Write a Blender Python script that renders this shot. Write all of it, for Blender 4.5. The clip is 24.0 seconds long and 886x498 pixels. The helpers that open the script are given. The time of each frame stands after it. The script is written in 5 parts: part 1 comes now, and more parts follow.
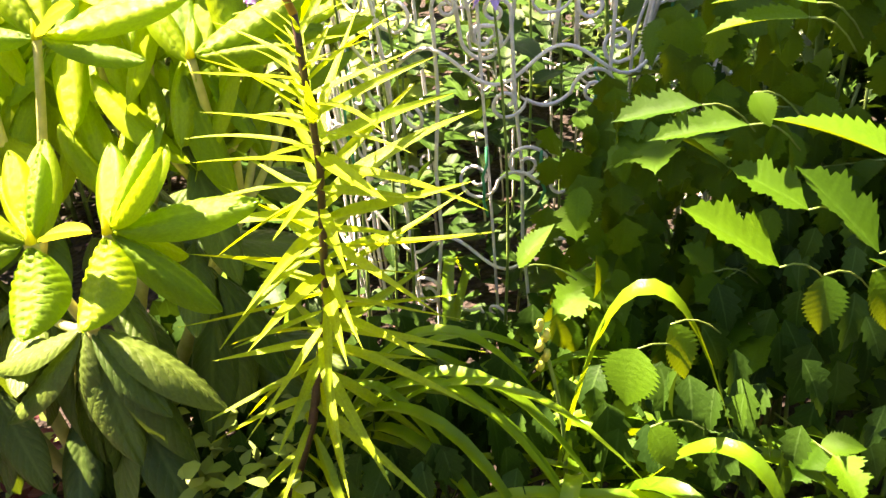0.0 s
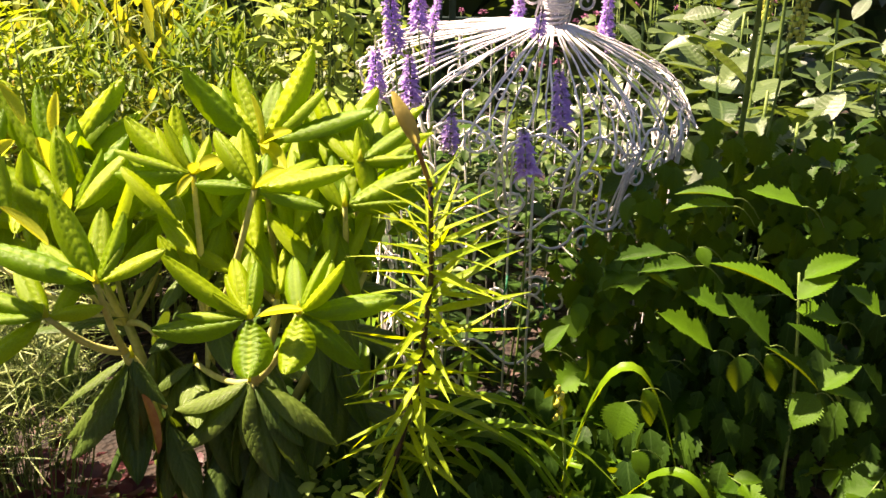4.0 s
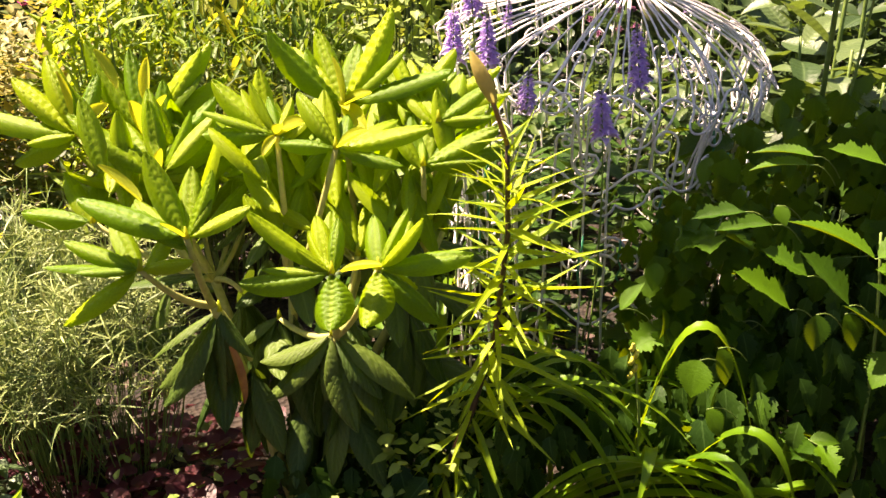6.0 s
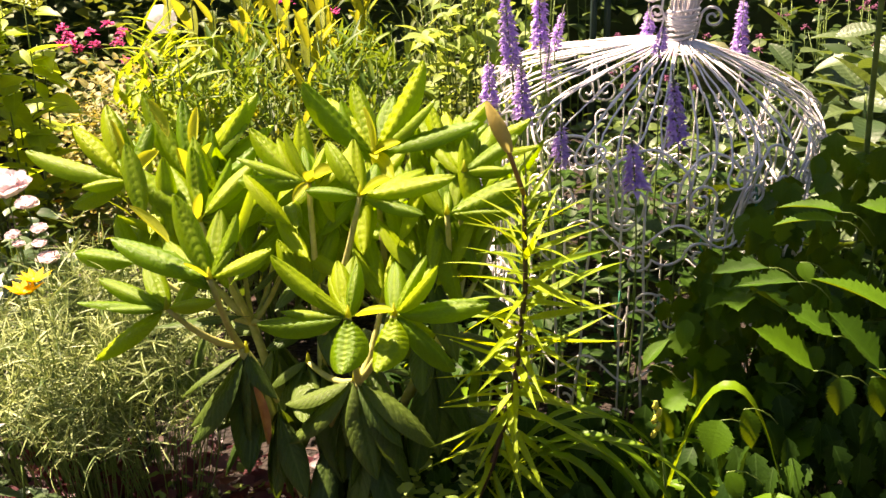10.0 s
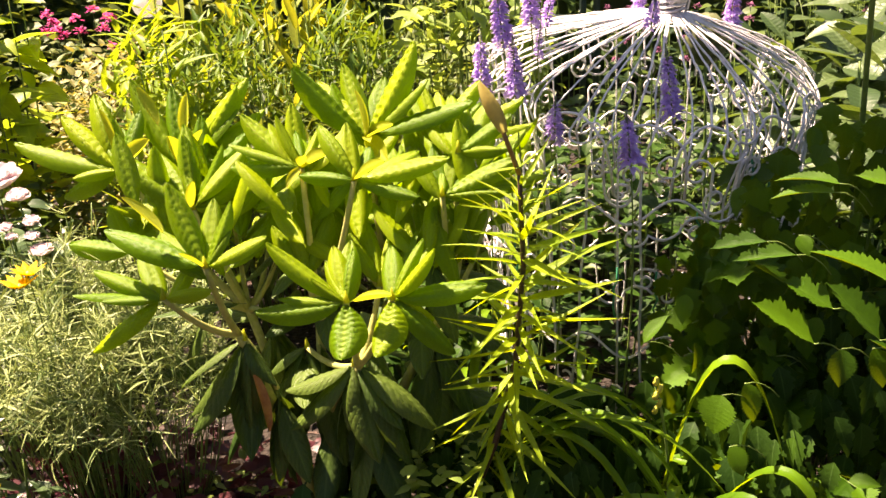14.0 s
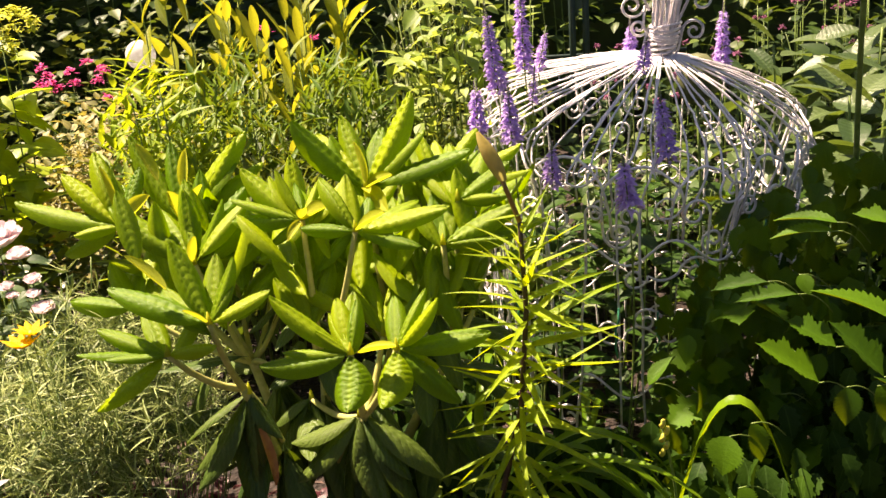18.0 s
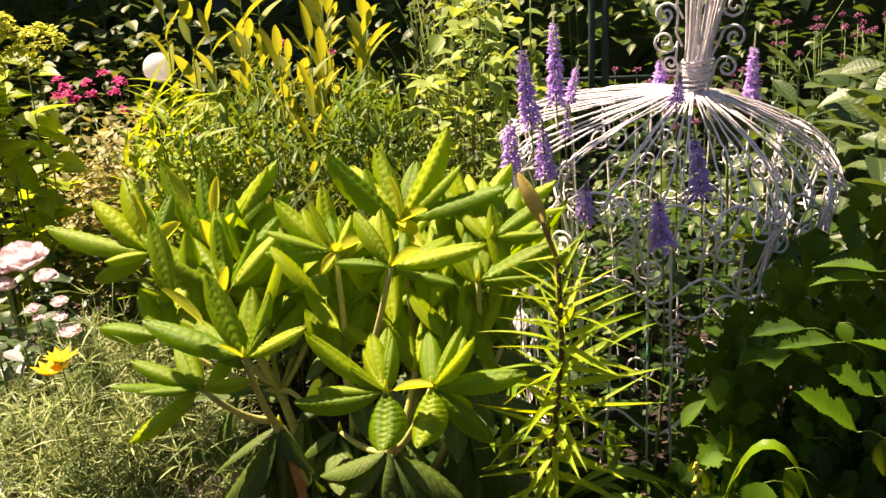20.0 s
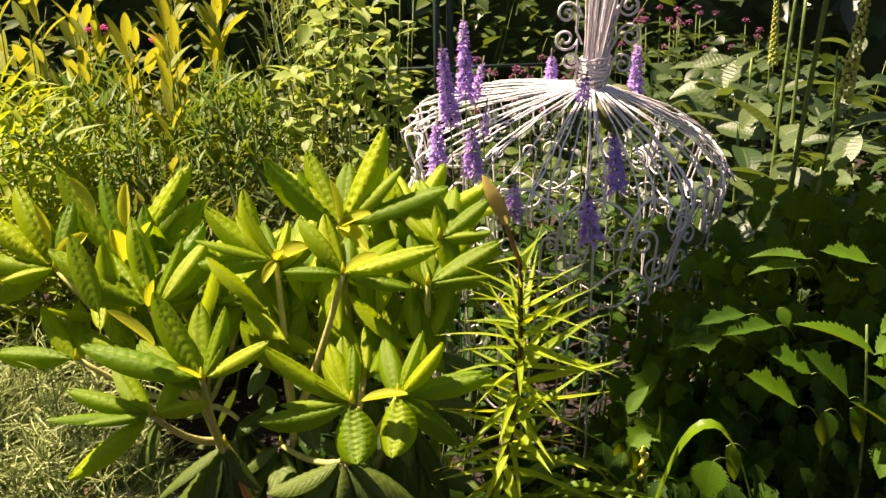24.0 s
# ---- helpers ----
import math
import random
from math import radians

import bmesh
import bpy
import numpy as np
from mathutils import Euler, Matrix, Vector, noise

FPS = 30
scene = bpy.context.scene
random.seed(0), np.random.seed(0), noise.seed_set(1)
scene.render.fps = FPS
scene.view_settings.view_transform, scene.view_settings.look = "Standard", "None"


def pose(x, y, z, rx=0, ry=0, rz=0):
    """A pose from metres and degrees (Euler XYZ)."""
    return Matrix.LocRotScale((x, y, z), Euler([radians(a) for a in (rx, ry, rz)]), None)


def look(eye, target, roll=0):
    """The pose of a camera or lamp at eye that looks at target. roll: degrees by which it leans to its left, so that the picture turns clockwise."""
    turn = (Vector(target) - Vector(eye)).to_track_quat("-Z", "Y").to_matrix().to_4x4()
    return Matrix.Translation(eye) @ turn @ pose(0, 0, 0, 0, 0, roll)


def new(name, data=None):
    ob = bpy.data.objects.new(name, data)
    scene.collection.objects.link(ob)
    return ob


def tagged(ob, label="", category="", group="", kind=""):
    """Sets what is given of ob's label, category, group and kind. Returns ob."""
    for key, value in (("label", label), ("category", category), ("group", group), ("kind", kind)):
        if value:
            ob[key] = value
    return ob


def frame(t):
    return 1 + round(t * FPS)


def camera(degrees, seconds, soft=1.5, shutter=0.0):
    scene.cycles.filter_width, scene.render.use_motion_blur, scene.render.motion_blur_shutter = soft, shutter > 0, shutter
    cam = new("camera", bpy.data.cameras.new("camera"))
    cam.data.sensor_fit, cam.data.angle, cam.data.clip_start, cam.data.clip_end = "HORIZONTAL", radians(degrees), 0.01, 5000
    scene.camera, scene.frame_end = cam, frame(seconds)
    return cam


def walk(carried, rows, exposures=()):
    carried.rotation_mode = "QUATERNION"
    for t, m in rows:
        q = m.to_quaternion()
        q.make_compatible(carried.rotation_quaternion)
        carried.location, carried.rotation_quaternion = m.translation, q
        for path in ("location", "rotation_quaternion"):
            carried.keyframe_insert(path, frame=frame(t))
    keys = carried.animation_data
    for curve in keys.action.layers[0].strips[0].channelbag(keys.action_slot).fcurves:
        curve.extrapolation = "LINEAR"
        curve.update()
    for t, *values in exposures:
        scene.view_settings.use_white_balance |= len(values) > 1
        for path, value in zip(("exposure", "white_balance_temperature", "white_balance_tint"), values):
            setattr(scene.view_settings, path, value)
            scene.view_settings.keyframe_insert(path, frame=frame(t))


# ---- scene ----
cam = camera(49.3, 24.0)
PATH = [
    (0, (0.281, 0.502, 0.969), (0.167, 2.211, -0.063), -4.7),
    (0.5, (0.313, 0.346, 1.057), (0.211, 2.076, 0.06), -4.4),
    (1, (0.311, 0.24, 1.143), (0.165, 1.995, 0.195), -3.5),
    (1.5, (0.302, 0.184, 1.188), (0.11, 1.978, 0.326), -3.0),
    (3.5, (0.097, 0.058, 1.163), (0.159, 1.903, 0.394), 1.5),
    (4, (0.074, 0.032, 1.164), (0.176, 1.873, 0.388), 1.2),
    (4.5, (0.061, 0.008, 1.158), (0.165, 1.847, 0.377), 1.6),
    (5, (0.039, 0.006, 1.148), (0.113, 1.837, 0.348), 0.7),
    (5.5, (0.033, -0.002, 1.145), (-0.002, 1.825, 0.331), -0.7),
    (6, (0.071, 0.0, 1.157), (0.018, 1.819, 0.326), -0.5),
    (6.5, (0.139, 0.013, 1.157), (-0.003, 1.841, 0.358), -0.6),
    (7, (0.182, 0.024, 1.13), (-0.071, 1.854, 0.365), -1.3),
    (7.5, (0.196, 0.017, 1.12), (-0.105, 1.837, 0.346), -1.2),
    (8, (0.188, 0.01, 1.117), (-0.116, 1.818, 0.319), -1.2),
    (8.5, (0.191, -0.007, 1.116), (-0.181, 1.797, 0.337), -1.4),
    (9, (0.178, -0.002, 1.125), (-0.22, 1.805, 0.365), -1.3),
    (9.5, (0.187, -0.004, 1.138), (-0.188, 1.817, 0.401), -1.3),
    (10, (0.204, -0.003, 1.141), (-0.079, 1.845, 0.43), -1.6),
    (10.5, (0.197, -0.001, 1.144), (-0.032, 1.862, 0.453), -1.3),
    (11, (0.197, 0.004, 1.148), (-0.026, 1.864, 0.445), -1.1),
    (11.5, (0.201, 0.001, 1.153), (-0.028, 1.857, 0.442), -0.8),
    (13.5, (0.214, 0.011, 1.145), (0.027, 1.853, 0.39), -2.7),
    (14, (0.199, 0.008, 1.147), (-0.071, 1.838, 0.389), -3.1),
    (14.5, (0.195, 0.012, 1.151), (-0.122, 1.835, 0.391), -3.3),
    (15, (0.203, 0.019, 1.149), (-0.095, 1.844, 0.387), -2.8),
    (15.5, (0.202, 0.029, 1.158), (-0.074, 1.868, 0.421), -2.9),
    (16, (0.19, 0.03, 1.158), (-0.081, 1.882, 0.452), -3.5),
    (16.5, (0.206, 0.008, 1.157), (-0.026, 1.87, 0.464), -3.1),
    (17, (0.206, 0.002, 1.152), (-0.034, 1.87, 0.479), -4.2),
    (17.5, (0.2, 0.006, 1.154), (-0.069, 1.867, 0.471), -4.8),
    (19.5, (0.149, 0.01, 1.217), (-0.053, 1.873, 0.518), -3.5),
    (20, (0.137, 0.019, 1.212), (-0.119, 1.883, 0.535), -3.4),
    (20.5, (0.138, 0.021, 1.216), (-0.159, 1.874, 0.525), -3.2),
    (21, (0.136, 0.021, 1.213), (-0.18, 1.87, 0.518), -2.8),
    (21.5, (0.098, 0.03, 1.21), (-0.209, 1.878, 0.508), -2.7),
    (22, (0.014, 0.038, 1.234), (-0.149, 1.899, 0.521), -1.6),
    (22.5, (0.034, 0.06, 1.228), (-0.033, 1.931, 0.525), -0.7),
    (23, (-0.031, 0.067, 1.23), (-0.175, 1.928, 0.511), -1.1),
    (23.5, (-0.147, 0.041, 1.24), (-0.12, 1.911, 0.532), -1.1),
    (24, (-0.118, 0.043, 1.246), (0.084, 1.894, 0.517), -0.7),
]
walk(cam, [(t, look(eye, target, roll)) for t, eye, target, roll in PATH],
     exposures=[(0, 3.5, 7450, 20), (1, 2.9, 7450, 20), (1.5, 2.6, 7450, 20), (3.5, 2.25, 7450, 20), (7, 2.32, 7450, 20), (9, 2.28, 7450, 20), (11, 2.1, 7450, 20), (14, 2.27, 7450, 20), (16, 2.03, 7450, 20), (17.5, 1.95, 7450, 20), (20, 1.78, 7450, 20), (24, 1.66, 7450, 20)])


# ---- world and light ----
world = bpy.data.worlds.new("sky")
scene.world = world
world.use_nodes = True
SUN_AZ, SUN_EL = radians(158), radians(62)   # azimuth counted from +x towards +y
wn = world.node_tree.nodes
sky = wn.new("ShaderNodeTexSky")
sky.sky_type = "NISHITA"
sky.sun_disc = False
sky.sun_elevation = SUN_EL
sky.sun_rotation = math.pi / 2 - SUN_AZ
world.node_tree.links.new(sky.outputs[0], wn["Background"].inputs[0])
wn["Background"].inputs[1].default_value = 0.034
sun = new("sun", bpy.data.lights.new("sun", "SUN"))
sun.data.energy = 5.0
sun.data.angle = radians(0.6)
sun.data.color = (1.0, 0.87, 0.69)
SUN_DIR = Vector((math.cos(SUN_EL) * math.cos(SUN_AZ), math.cos(SUN_EL) * math.sin(SUN_AZ), math.sin(SUN_EL)))
sun.matrix_world = look(SUN_DIR * 8, (0, 0, 0))


# ---- materials ----
def nodes_of(name):
    m = bpy.data.materials.new(name)
    m.use_nodes = True
    t = m.node_tree
    t.nodes.clear()
    out = t.nodes.new("ShaderNodeOutputMaterial")
    return m, t, out


def rand_socket(t, island):
    if island:
        return t.nodes.new("ShaderNodeNewGeometry").outputs["Random Per Island"]
    return t.nodes.new("ShaderNodeObjectInfo").outputs["Random"]


def ramp(t, src, stops):
    r = t.nodes.new("ShaderNodeValToRGB")
    while len(r.color_ramp.elements) < len(stops):
        r.color_ramp.elements.new(0.5)
    for e, (p, c) in zip(r.color_ramp.elements, stops):
        e.position, e.color = p, (*c, 1)
    t.links.new(src, r.inputs[0])
    return r.outputs[0]


def mixed(t, kind, fac, a, b):
    n = t.nodes.new("ShaderNodeMix")
    n.data_type, n.blend_type = "RGBA", kind
    for sock, v in ((n.inputs[0], fac), (n.inputs[6], a), (n.inputs[7], b)):
        if isinstance(v, bpy.types.NodeSocket):
            t.links.new(v, sock)
        elif isinstance(v, (int, float)):
            sock.default_value = v
        else:
            sock.default_value = (*v, 1)
    return n.outputs[2]


def leaf_mat(name, dark, light, through_col, part_through=0.35, rough=0.42, island=False, vein=0.0, veins=9, scale=40, spots=0.0, gloss=0.3, quilt=0.0):
    """A leaf: two greens mixed leaf by leaf and by blotches, pale veins, light shining through."""
    m, t, out = nodes_of(name)
    obj = t.nodes.new("ShaderNodeTexCoord")
    col = ramp(t, rand_socket(t, island), [(0.0, dark), (1.0, light)])
    n1 = t.nodes.new("ShaderNodeTexNoise")
    n1.inputs["Scale"].default_value, n1.inputs["Detail"].default_value = scale, 4
    t.links.new(obj.outputs["Object"], n1.inputs["Vector"])
    col = mixed(t, "MULTIPLY", 0.55, col, ramp(t, n1.outputs[0], [(0.3, (0.62, 0.66, 0.6)), (0.7, (1.18, 1.12, 1.1))]))
    if vein:
        sep = t.nodes.new("ShaderNodeSeparateXYZ")
        t.links.new(obj.outputs["UV"], sep.inputs[0])
        off = t.nodes.new("ShaderNodeMath")
        off.operation = "SUBTRACT"
        t.links.new(sep.outputs[0], off.inputs[0])
        off.inputs[1].default_value = 0.5
        ab = t.nodes.new("ShaderNodeMath")
        ab.operation = "ABSOLUTE"
        t.links.new(off.outputs[0], ab.inputs[0])
        rib = ramp(t, ab.outputs[0], [(0.015, (1, 1, 1)), (0.05, (0, 0, 0))])
        lat = t.nodes.new("ShaderNodeMath")
        lat.operation = "MULTIPLY_ADD"
        t.links.new(ab.outputs[0], lat.inputs[0])
        lat.inputs[1].default_value = -0.55
        t.links.new(sep.outputs[1], lat.inputs[2])
        sc = t.nodes.new("ShaderNodeMath")
        sc.operation = "MULTIPLY"
        t.links.new(lat.outputs[0], sc.inputs[0])
        sc.inputs[1].default_value = veins
        # the side veins are not quite evenly spaced
        stray = t.nodes.new("ShaderNodeMath")
        stray.operation = "MULTIPLY_ADD"
        t.links.new(n1.outputs[0], stray.inputs[0])
        stray.inputs[1].default_value = 0.5
        t.links.new(sc.outputs[0], stray.inputs[2])
        fr = t.nodes.new("ShaderNodeMath")
        fr.operation = "FRACT"
        t.links.new(stray.outputs[0], fr.inputs[0])
        side = ramp(t, fr.outputs[0], [(0.0, (0.55, 0.55, 0.55)), (0.1, (0, 0, 0)), (0.92, (0, 0, 0)), (1.0, (0.55, 0.55, 0.55))])
        both = mixed(t, "LIGHTEN", 1.0, rib, side)
        fac = mixed(t, "MULTIPLY", 1.0, both, (vein, vein, vein))
        col = mixed(t, "MIX", fac, col, tuple(min(1, c * 2.0 + 0.03) for c in light))
    if spots:
        n2 = t.nodes.new("ShaderNodeTexNoise")
        n2.inputs["Scale"].default_value = scale * 2.2
        t.links.new(obj.outputs["Object"], n2.inputs["Vector"])
        col = mixed(t, "MIX", ramp(t, n2.outputs[0], [(0.66, (0, 0, 0)), (0.72, (spots, spots, spots))]), col, (0.16, 0.09, 0.03))
    p = t.nodes.new("ShaderNodeBsdfPrincipled")
    t.links.new(col, p.inputs["Base Color"])
    p.inputs["Roughness"].default_value = rough
    p.inputs["Specular IOR Level"].default_value = gloss
    bump = t.nodes.new("ShaderNodeBump")
    bump.inputs["Strength"].default_value, bump.inputs["Distance"].default_value = 0.35, 0.002
    n3 = t.nodes.new("ShaderNodeTexNoise")
    n3.inputs["Scale"].default_value, n3.inputs["Detail"].default_value = scale * 4, 3
    t.links.new(obj.outputs["Object"], n3.inputs["Vector"])
    t.links.new(n3.outputs[0], bump.inputs["Height"])
    if quilt:
        # blade swollen between the sunken veins
        pillow = t.nodes.new("ShaderNodeBump")
        pillow.inputs["Strength"].default_value, pillow.inputs["Distance"].default_value = quilt, 0.006
        swell = ramp(t, fr.outputs[0], [(0.0, (0, 0, 0)), (0.25, (0.75, 0.75, 0.75)), (0.5, (1, 1, 1)), (0.75, (0.75, 0.75, 0.75)), (1.0, (0, 0, 0))])
        t.links.new(mixed(t, "MULTIPLY", 1.0, swell, ramp(t, ab.outputs[0], [(0.02, (0, 0, 0)), (0.12, (1, 1, 1)), (0.4, (0.9, 0.9, 0.9)), (0.5, (0.2, 0.2, 0.2))])), pillow.inputs["Height"])
        t.links.new(bump.outputs[0], pillow.inputs["Normal"])
        bump = pillow
    t.links.new(bump.outputs[0], p.inputs["Normal"])
    tr = t.nodes.new("ShaderNodeBsdfTranslucent")
    t.links.new(mixed(t, "MULTIPLY", 0.5, tuple(through_col), ramp(t, n1.outputs[0], [(0.3, (0.7, 0.7, 0.7)), (0.7, (1.1, 1.1, 1.1))])), tr.inputs[0])
    mx = t.nodes.new("ShaderNodeMixShader")
    mx.inputs[0].default_value = part_through
    t.links.new(p.outputs[0], mx.inputs[1])
    t.links.new(tr.outputs[0], mx.inputs[2])
    t.links.new(mx.outputs[0], out.inputs[0])
    return m


def plain_mat(name, dark, light, rough=0.6, scale=60, metal=0.0, bump_by=0.3, island=False, rnd=0.5):
    m, t, out = nodes_of(name)
    obj = t.nodes.new("ShaderNodeTexCoord")
    n1 = t.nodes.new("ShaderNodeTexNoise")
    n1.inputs["Scale"].default_value, n1.inputs["Detail"].default_value = scale, 5
    t.links.new(obj.outputs["Object"], n1.inputs["Vector"])
    col = ramp(t, n1.outputs[0], [(0.32, dark), (0.68, light)])
    if rnd:
        col = mixed(t, "MULTIPLY", rnd, col, ramp(t, rand_socket(t, island), [(0, (0.6, 0.6, 0.6)), (1, (1.2, 1.2, 1.2))]))
    p = t.nodes.new("ShaderNodeBsdfPrincipled")
    t.links.new(col, p.inputs["Base Color"])
    p.inputs["Roughness"].default_value, p.inputs["Metallic"].default_value = rough, metal
    bump = t.nodes.new("ShaderNodeBump")
    bump.inputs["Strength"].default_value, bump.inputs["Distance"].default_value = bump_by, 0.004
    n3 = t.nodes.new("ShaderNodeTexNoise")
    n3.inputs["Scale"].default_value, n3.inputs["Detail"].default_value = scale * 3, 4
    t.links.new(obj.outputs["Object"], n3.inputs["Vector"])
    t.links.new(n3.outputs[0], bump.inputs["Height"])
    t.links.new(bump.outputs[0], p.inputs["Normal"])
    t.links.new(p.outputs[0], out.inputs[0])
    return m


M_SHRUB = leaf_mat("rhododendron_leaf", (0.085, 0.175, 0.003), (0.3, 0.39, 0.005), (0.46, 0.7, 0.005), 0.28, 0.38, vein=0.12, gloss=0.26, veins=10, scale=30)
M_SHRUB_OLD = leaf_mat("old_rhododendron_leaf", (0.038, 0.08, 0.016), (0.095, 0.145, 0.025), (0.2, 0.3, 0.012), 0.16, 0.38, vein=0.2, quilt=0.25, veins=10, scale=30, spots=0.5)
M_YOUNG = leaf_mat("young_rhododendron_leaf", (0.4, 0.45, 0.03), (0.52, 0.53, 0.05), (0.72, 0.72, 0.03), 0.42, 0.5, vein=0.15, scale=30)
M_BARK = plain_mat("green_brown_bark", (0.38, 0.38, 0.09), (0.54, 0.5, 0.17), 0.7, 80)
M_OLDBARK = plain_mat("old_bark", (0.08, 0.05, 0.03), (0.2, 0.13, 0.07), 0.85, 60)
M_LILY = leaf_mat("lily_leaf", (0.18, 0.29, 0.012), (0.31, 0.41, 0.016), (0.66, 0.74, 0.012), 0.38, 0.4, vein=0.2, veins=1, scale=50)
M_LILYSTEM = plain_mat("lily_stem", (0.03, 0.014, 0.01), (0.07, 0.03, 0.018), 0.45, 90)
M_BUD = leaf_mat("lily_bud", (0.46, 0.42, 0.14), (0.6, 0.5, 0.18), (0.7, 0.58, 0.15), 0.45, 0.5, scale=60)
M_BUDSTEM = plain_mat("lily_bud_stalk", (0.3, 0.13, 0.02), (0.42, 0.22, 0.04), 0.5, 60)
M_WIRE = plain_mat("chalky_white_wire", (0.68, 0.62, 0.655), (0.88, 0.82, 0.83), 0.4, 120, bump_by=0.5, rnd=0.35)
M_GREENWIRE = plain_mat("green_tie_wire", (0.02, 0.2, 0.1), (0.04, 0.3, 0.16), 0.5, 80)
M_SALVIA = leaf_mat("violet_floret", (0.5, 0.31, 0.84), (0.78, 0.58, 0.97), (0.76, 0.52, 0.96), 0.42, 0.6, island=True, scale=90)
M_SALVIABUD = plain_mat("violet_grey_bud", (0.16, 0.1, 0.2), (0.3, 0.2, 0.4), 0.7, 150)
M_STEM = plain_mat("green_stem", (0.1, 0.17, 0.03), (0.2, 0.28, 0.06), 0.5, 70)
M_ACTAEA = leaf_mat("toothed_leaf", (0.018, 0.055, 0.003), (0.065, 0.145, 0.005), (0.45, 0.6, 0.01), 0.15, 0.42, vein=0.08, veins=8, scale=35, gloss=0.16)
# darker copy of the toothed leaf: shade deep in the bed put into the colour
M_ACTAEA_I = leaf_mat("toothed_leaf_shaded", (0.012, 0.036, 0.004), (0.032, 0.075, 0.007), (0.1, 0.2, 0.01), 0.1, 0.5, island=True, vein=0.3, veins=8, scale=35, gloss=0.15)
M_BROAD = leaf_mat("broad_grey_leaf", (0.028, 0.06, 0.016), (0.1, 0.145, 0.05), (0.25, 0.36, 0.04), 0.2, 0.36, vein=0.25, veins=10, scale=25, gloss=0.6)
M_STRAP = leaf_mat("daylily_blade", (0.055, 0.14, 0.005), (0.16, 0.28, 0.01), (0.46, 0.62, 0.01), 0.33, 0.38, scale=40, gloss=0.35)
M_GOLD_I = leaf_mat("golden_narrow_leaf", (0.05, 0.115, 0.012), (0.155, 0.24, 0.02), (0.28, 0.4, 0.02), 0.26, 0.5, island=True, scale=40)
M_GOLD = leaf_mat("golden_upright_leaf", (0.17, 0.24, 0.02), (0.3, 0.32, 0.03), (0.56, 0.54, 0.03), 0.36, 0.5, vein=0.2, scale=30)
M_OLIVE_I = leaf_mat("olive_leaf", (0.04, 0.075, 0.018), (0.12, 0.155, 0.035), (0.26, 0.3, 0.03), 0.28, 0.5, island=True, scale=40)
M_PALE_I = leaf_mat("pale_vine_leaf", (0.14, 0.23, 0.04), (0.32, 0.4, 0.11), (0.5, 0.6, 0.08), 0.36, 0.5, island=True, scale=40)
M_THREAD_I = leaf_mat("threadlike_leaf", (0.04, 0.09, 0.018), (0.48, 0.55, 0.22), (0.3, 0.36, 0.08), 0.2, 0.45, island=True, scale=60)
M_HEDGE_I = leaf_mat("hedge_leaf", (0.015, 0.035, 0.012), (0.06, 0.1, 0.03), (0.1, 0.17, 0.015), 0.2, 0.36, island=True, scale=20, gloss=0.5)
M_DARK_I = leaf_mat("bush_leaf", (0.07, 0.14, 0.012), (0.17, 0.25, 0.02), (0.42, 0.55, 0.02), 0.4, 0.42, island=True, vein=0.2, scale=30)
# brighter copy of the bush leaf, sunlight painted into its greens
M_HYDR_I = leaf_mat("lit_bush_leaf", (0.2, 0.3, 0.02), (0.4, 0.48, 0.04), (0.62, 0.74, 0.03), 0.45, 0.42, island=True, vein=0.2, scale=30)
M_PURPLE_I = leaf_mat("wine_leaf", (0.06, 0.015, 0.025), (0.16, 0.05, 0.06), (0.3, 0.05, 0.05), 0.3, 0.4, island=True, scale=30)
M_PANICLE_I = leaf_mat("yellow_green_floret", (0.5, 0.55, 0.05), (0.7, 0.7, 0.1), (0.75, 0.75, 0.1), 0.35, 0.6, island=True, scale=60)
M_ROSE = leaf_mat("blush_petal", (0.93, 0.8, 0.83), (0.95, 0.91, 0.92), (0.97, 0.76, 0.82), 0.4, 0.6, scale=20)
M_PINK_I = leaf_mat("pink_petal", (0.62, 0.06, 0.26), (0.8, 0.12, 0.4), (0.9, 0.12, 0.4), 0.35, 0.6, island=True, scale=60)
M_YELLOW = leaf_mat("yellow_petal", (0.92, 0.54, 0.005), (0.95, 0.66, 0.01), (0.95, 0.68, 0.01), 0.4, 0.5, scale=60)
M_ORANGE_I = leaf_mat("orange_petal", (0.75, 0.25, 0.02), (0.9, 0.45, 0.03), (0.9, 0.4, 0.02), 0.35, 0.6, island=True, scale=60)
M_MAUVE_I = leaf_mat("mauve_petal", (0.2, 0.06, 0.14), (0.34, 0.12, 0.22), (0.3, 0.1, 0.2), 0.3, 0.6, island=True, scale=60)
M_SEED = plain_mat("yellow_bead", (0.42, 0.46, 0.05), (0.68, 0.68, 0.12), 0.5, 90)
M_TRELLIS = plain_mat("dark_green_paint", (0.012, 0.03, 0.028), (0.03, 0.055, 0.05), 0.5, 30)
M_LITTER_I = plain_mat("dry_leaf_litter", (0.035, 0.022, 0.017), (0.11, 0.06, 0.045), 0.8, 60, island=True, rnd=0.8)
M_ROTTEN = plain_mat("dry_brown_leaf", (0.3, 0.1, 0.03), (0.45, 0.2, 0.06), 0.6, 60)
M_ROSELEAF = leaf_mat("grey_green_rose_leaf", (0.06, 0.1, 0.045), (0.12, 0.17, 0.08), (0.2, 0.3, 0.05), 0.2, 0.36, vein=0.2, veins=6, scale=40, gloss=0.5)
M_ROSELEAF_I = leaf_mat("rose_bush_leaf", (0.04, 0.075, 0.03), (0.09, 0.14, 0.06), (0.2, 0.3, 0.05), 0.2, 0.36, island=True, scale=40, gloss=0.5)
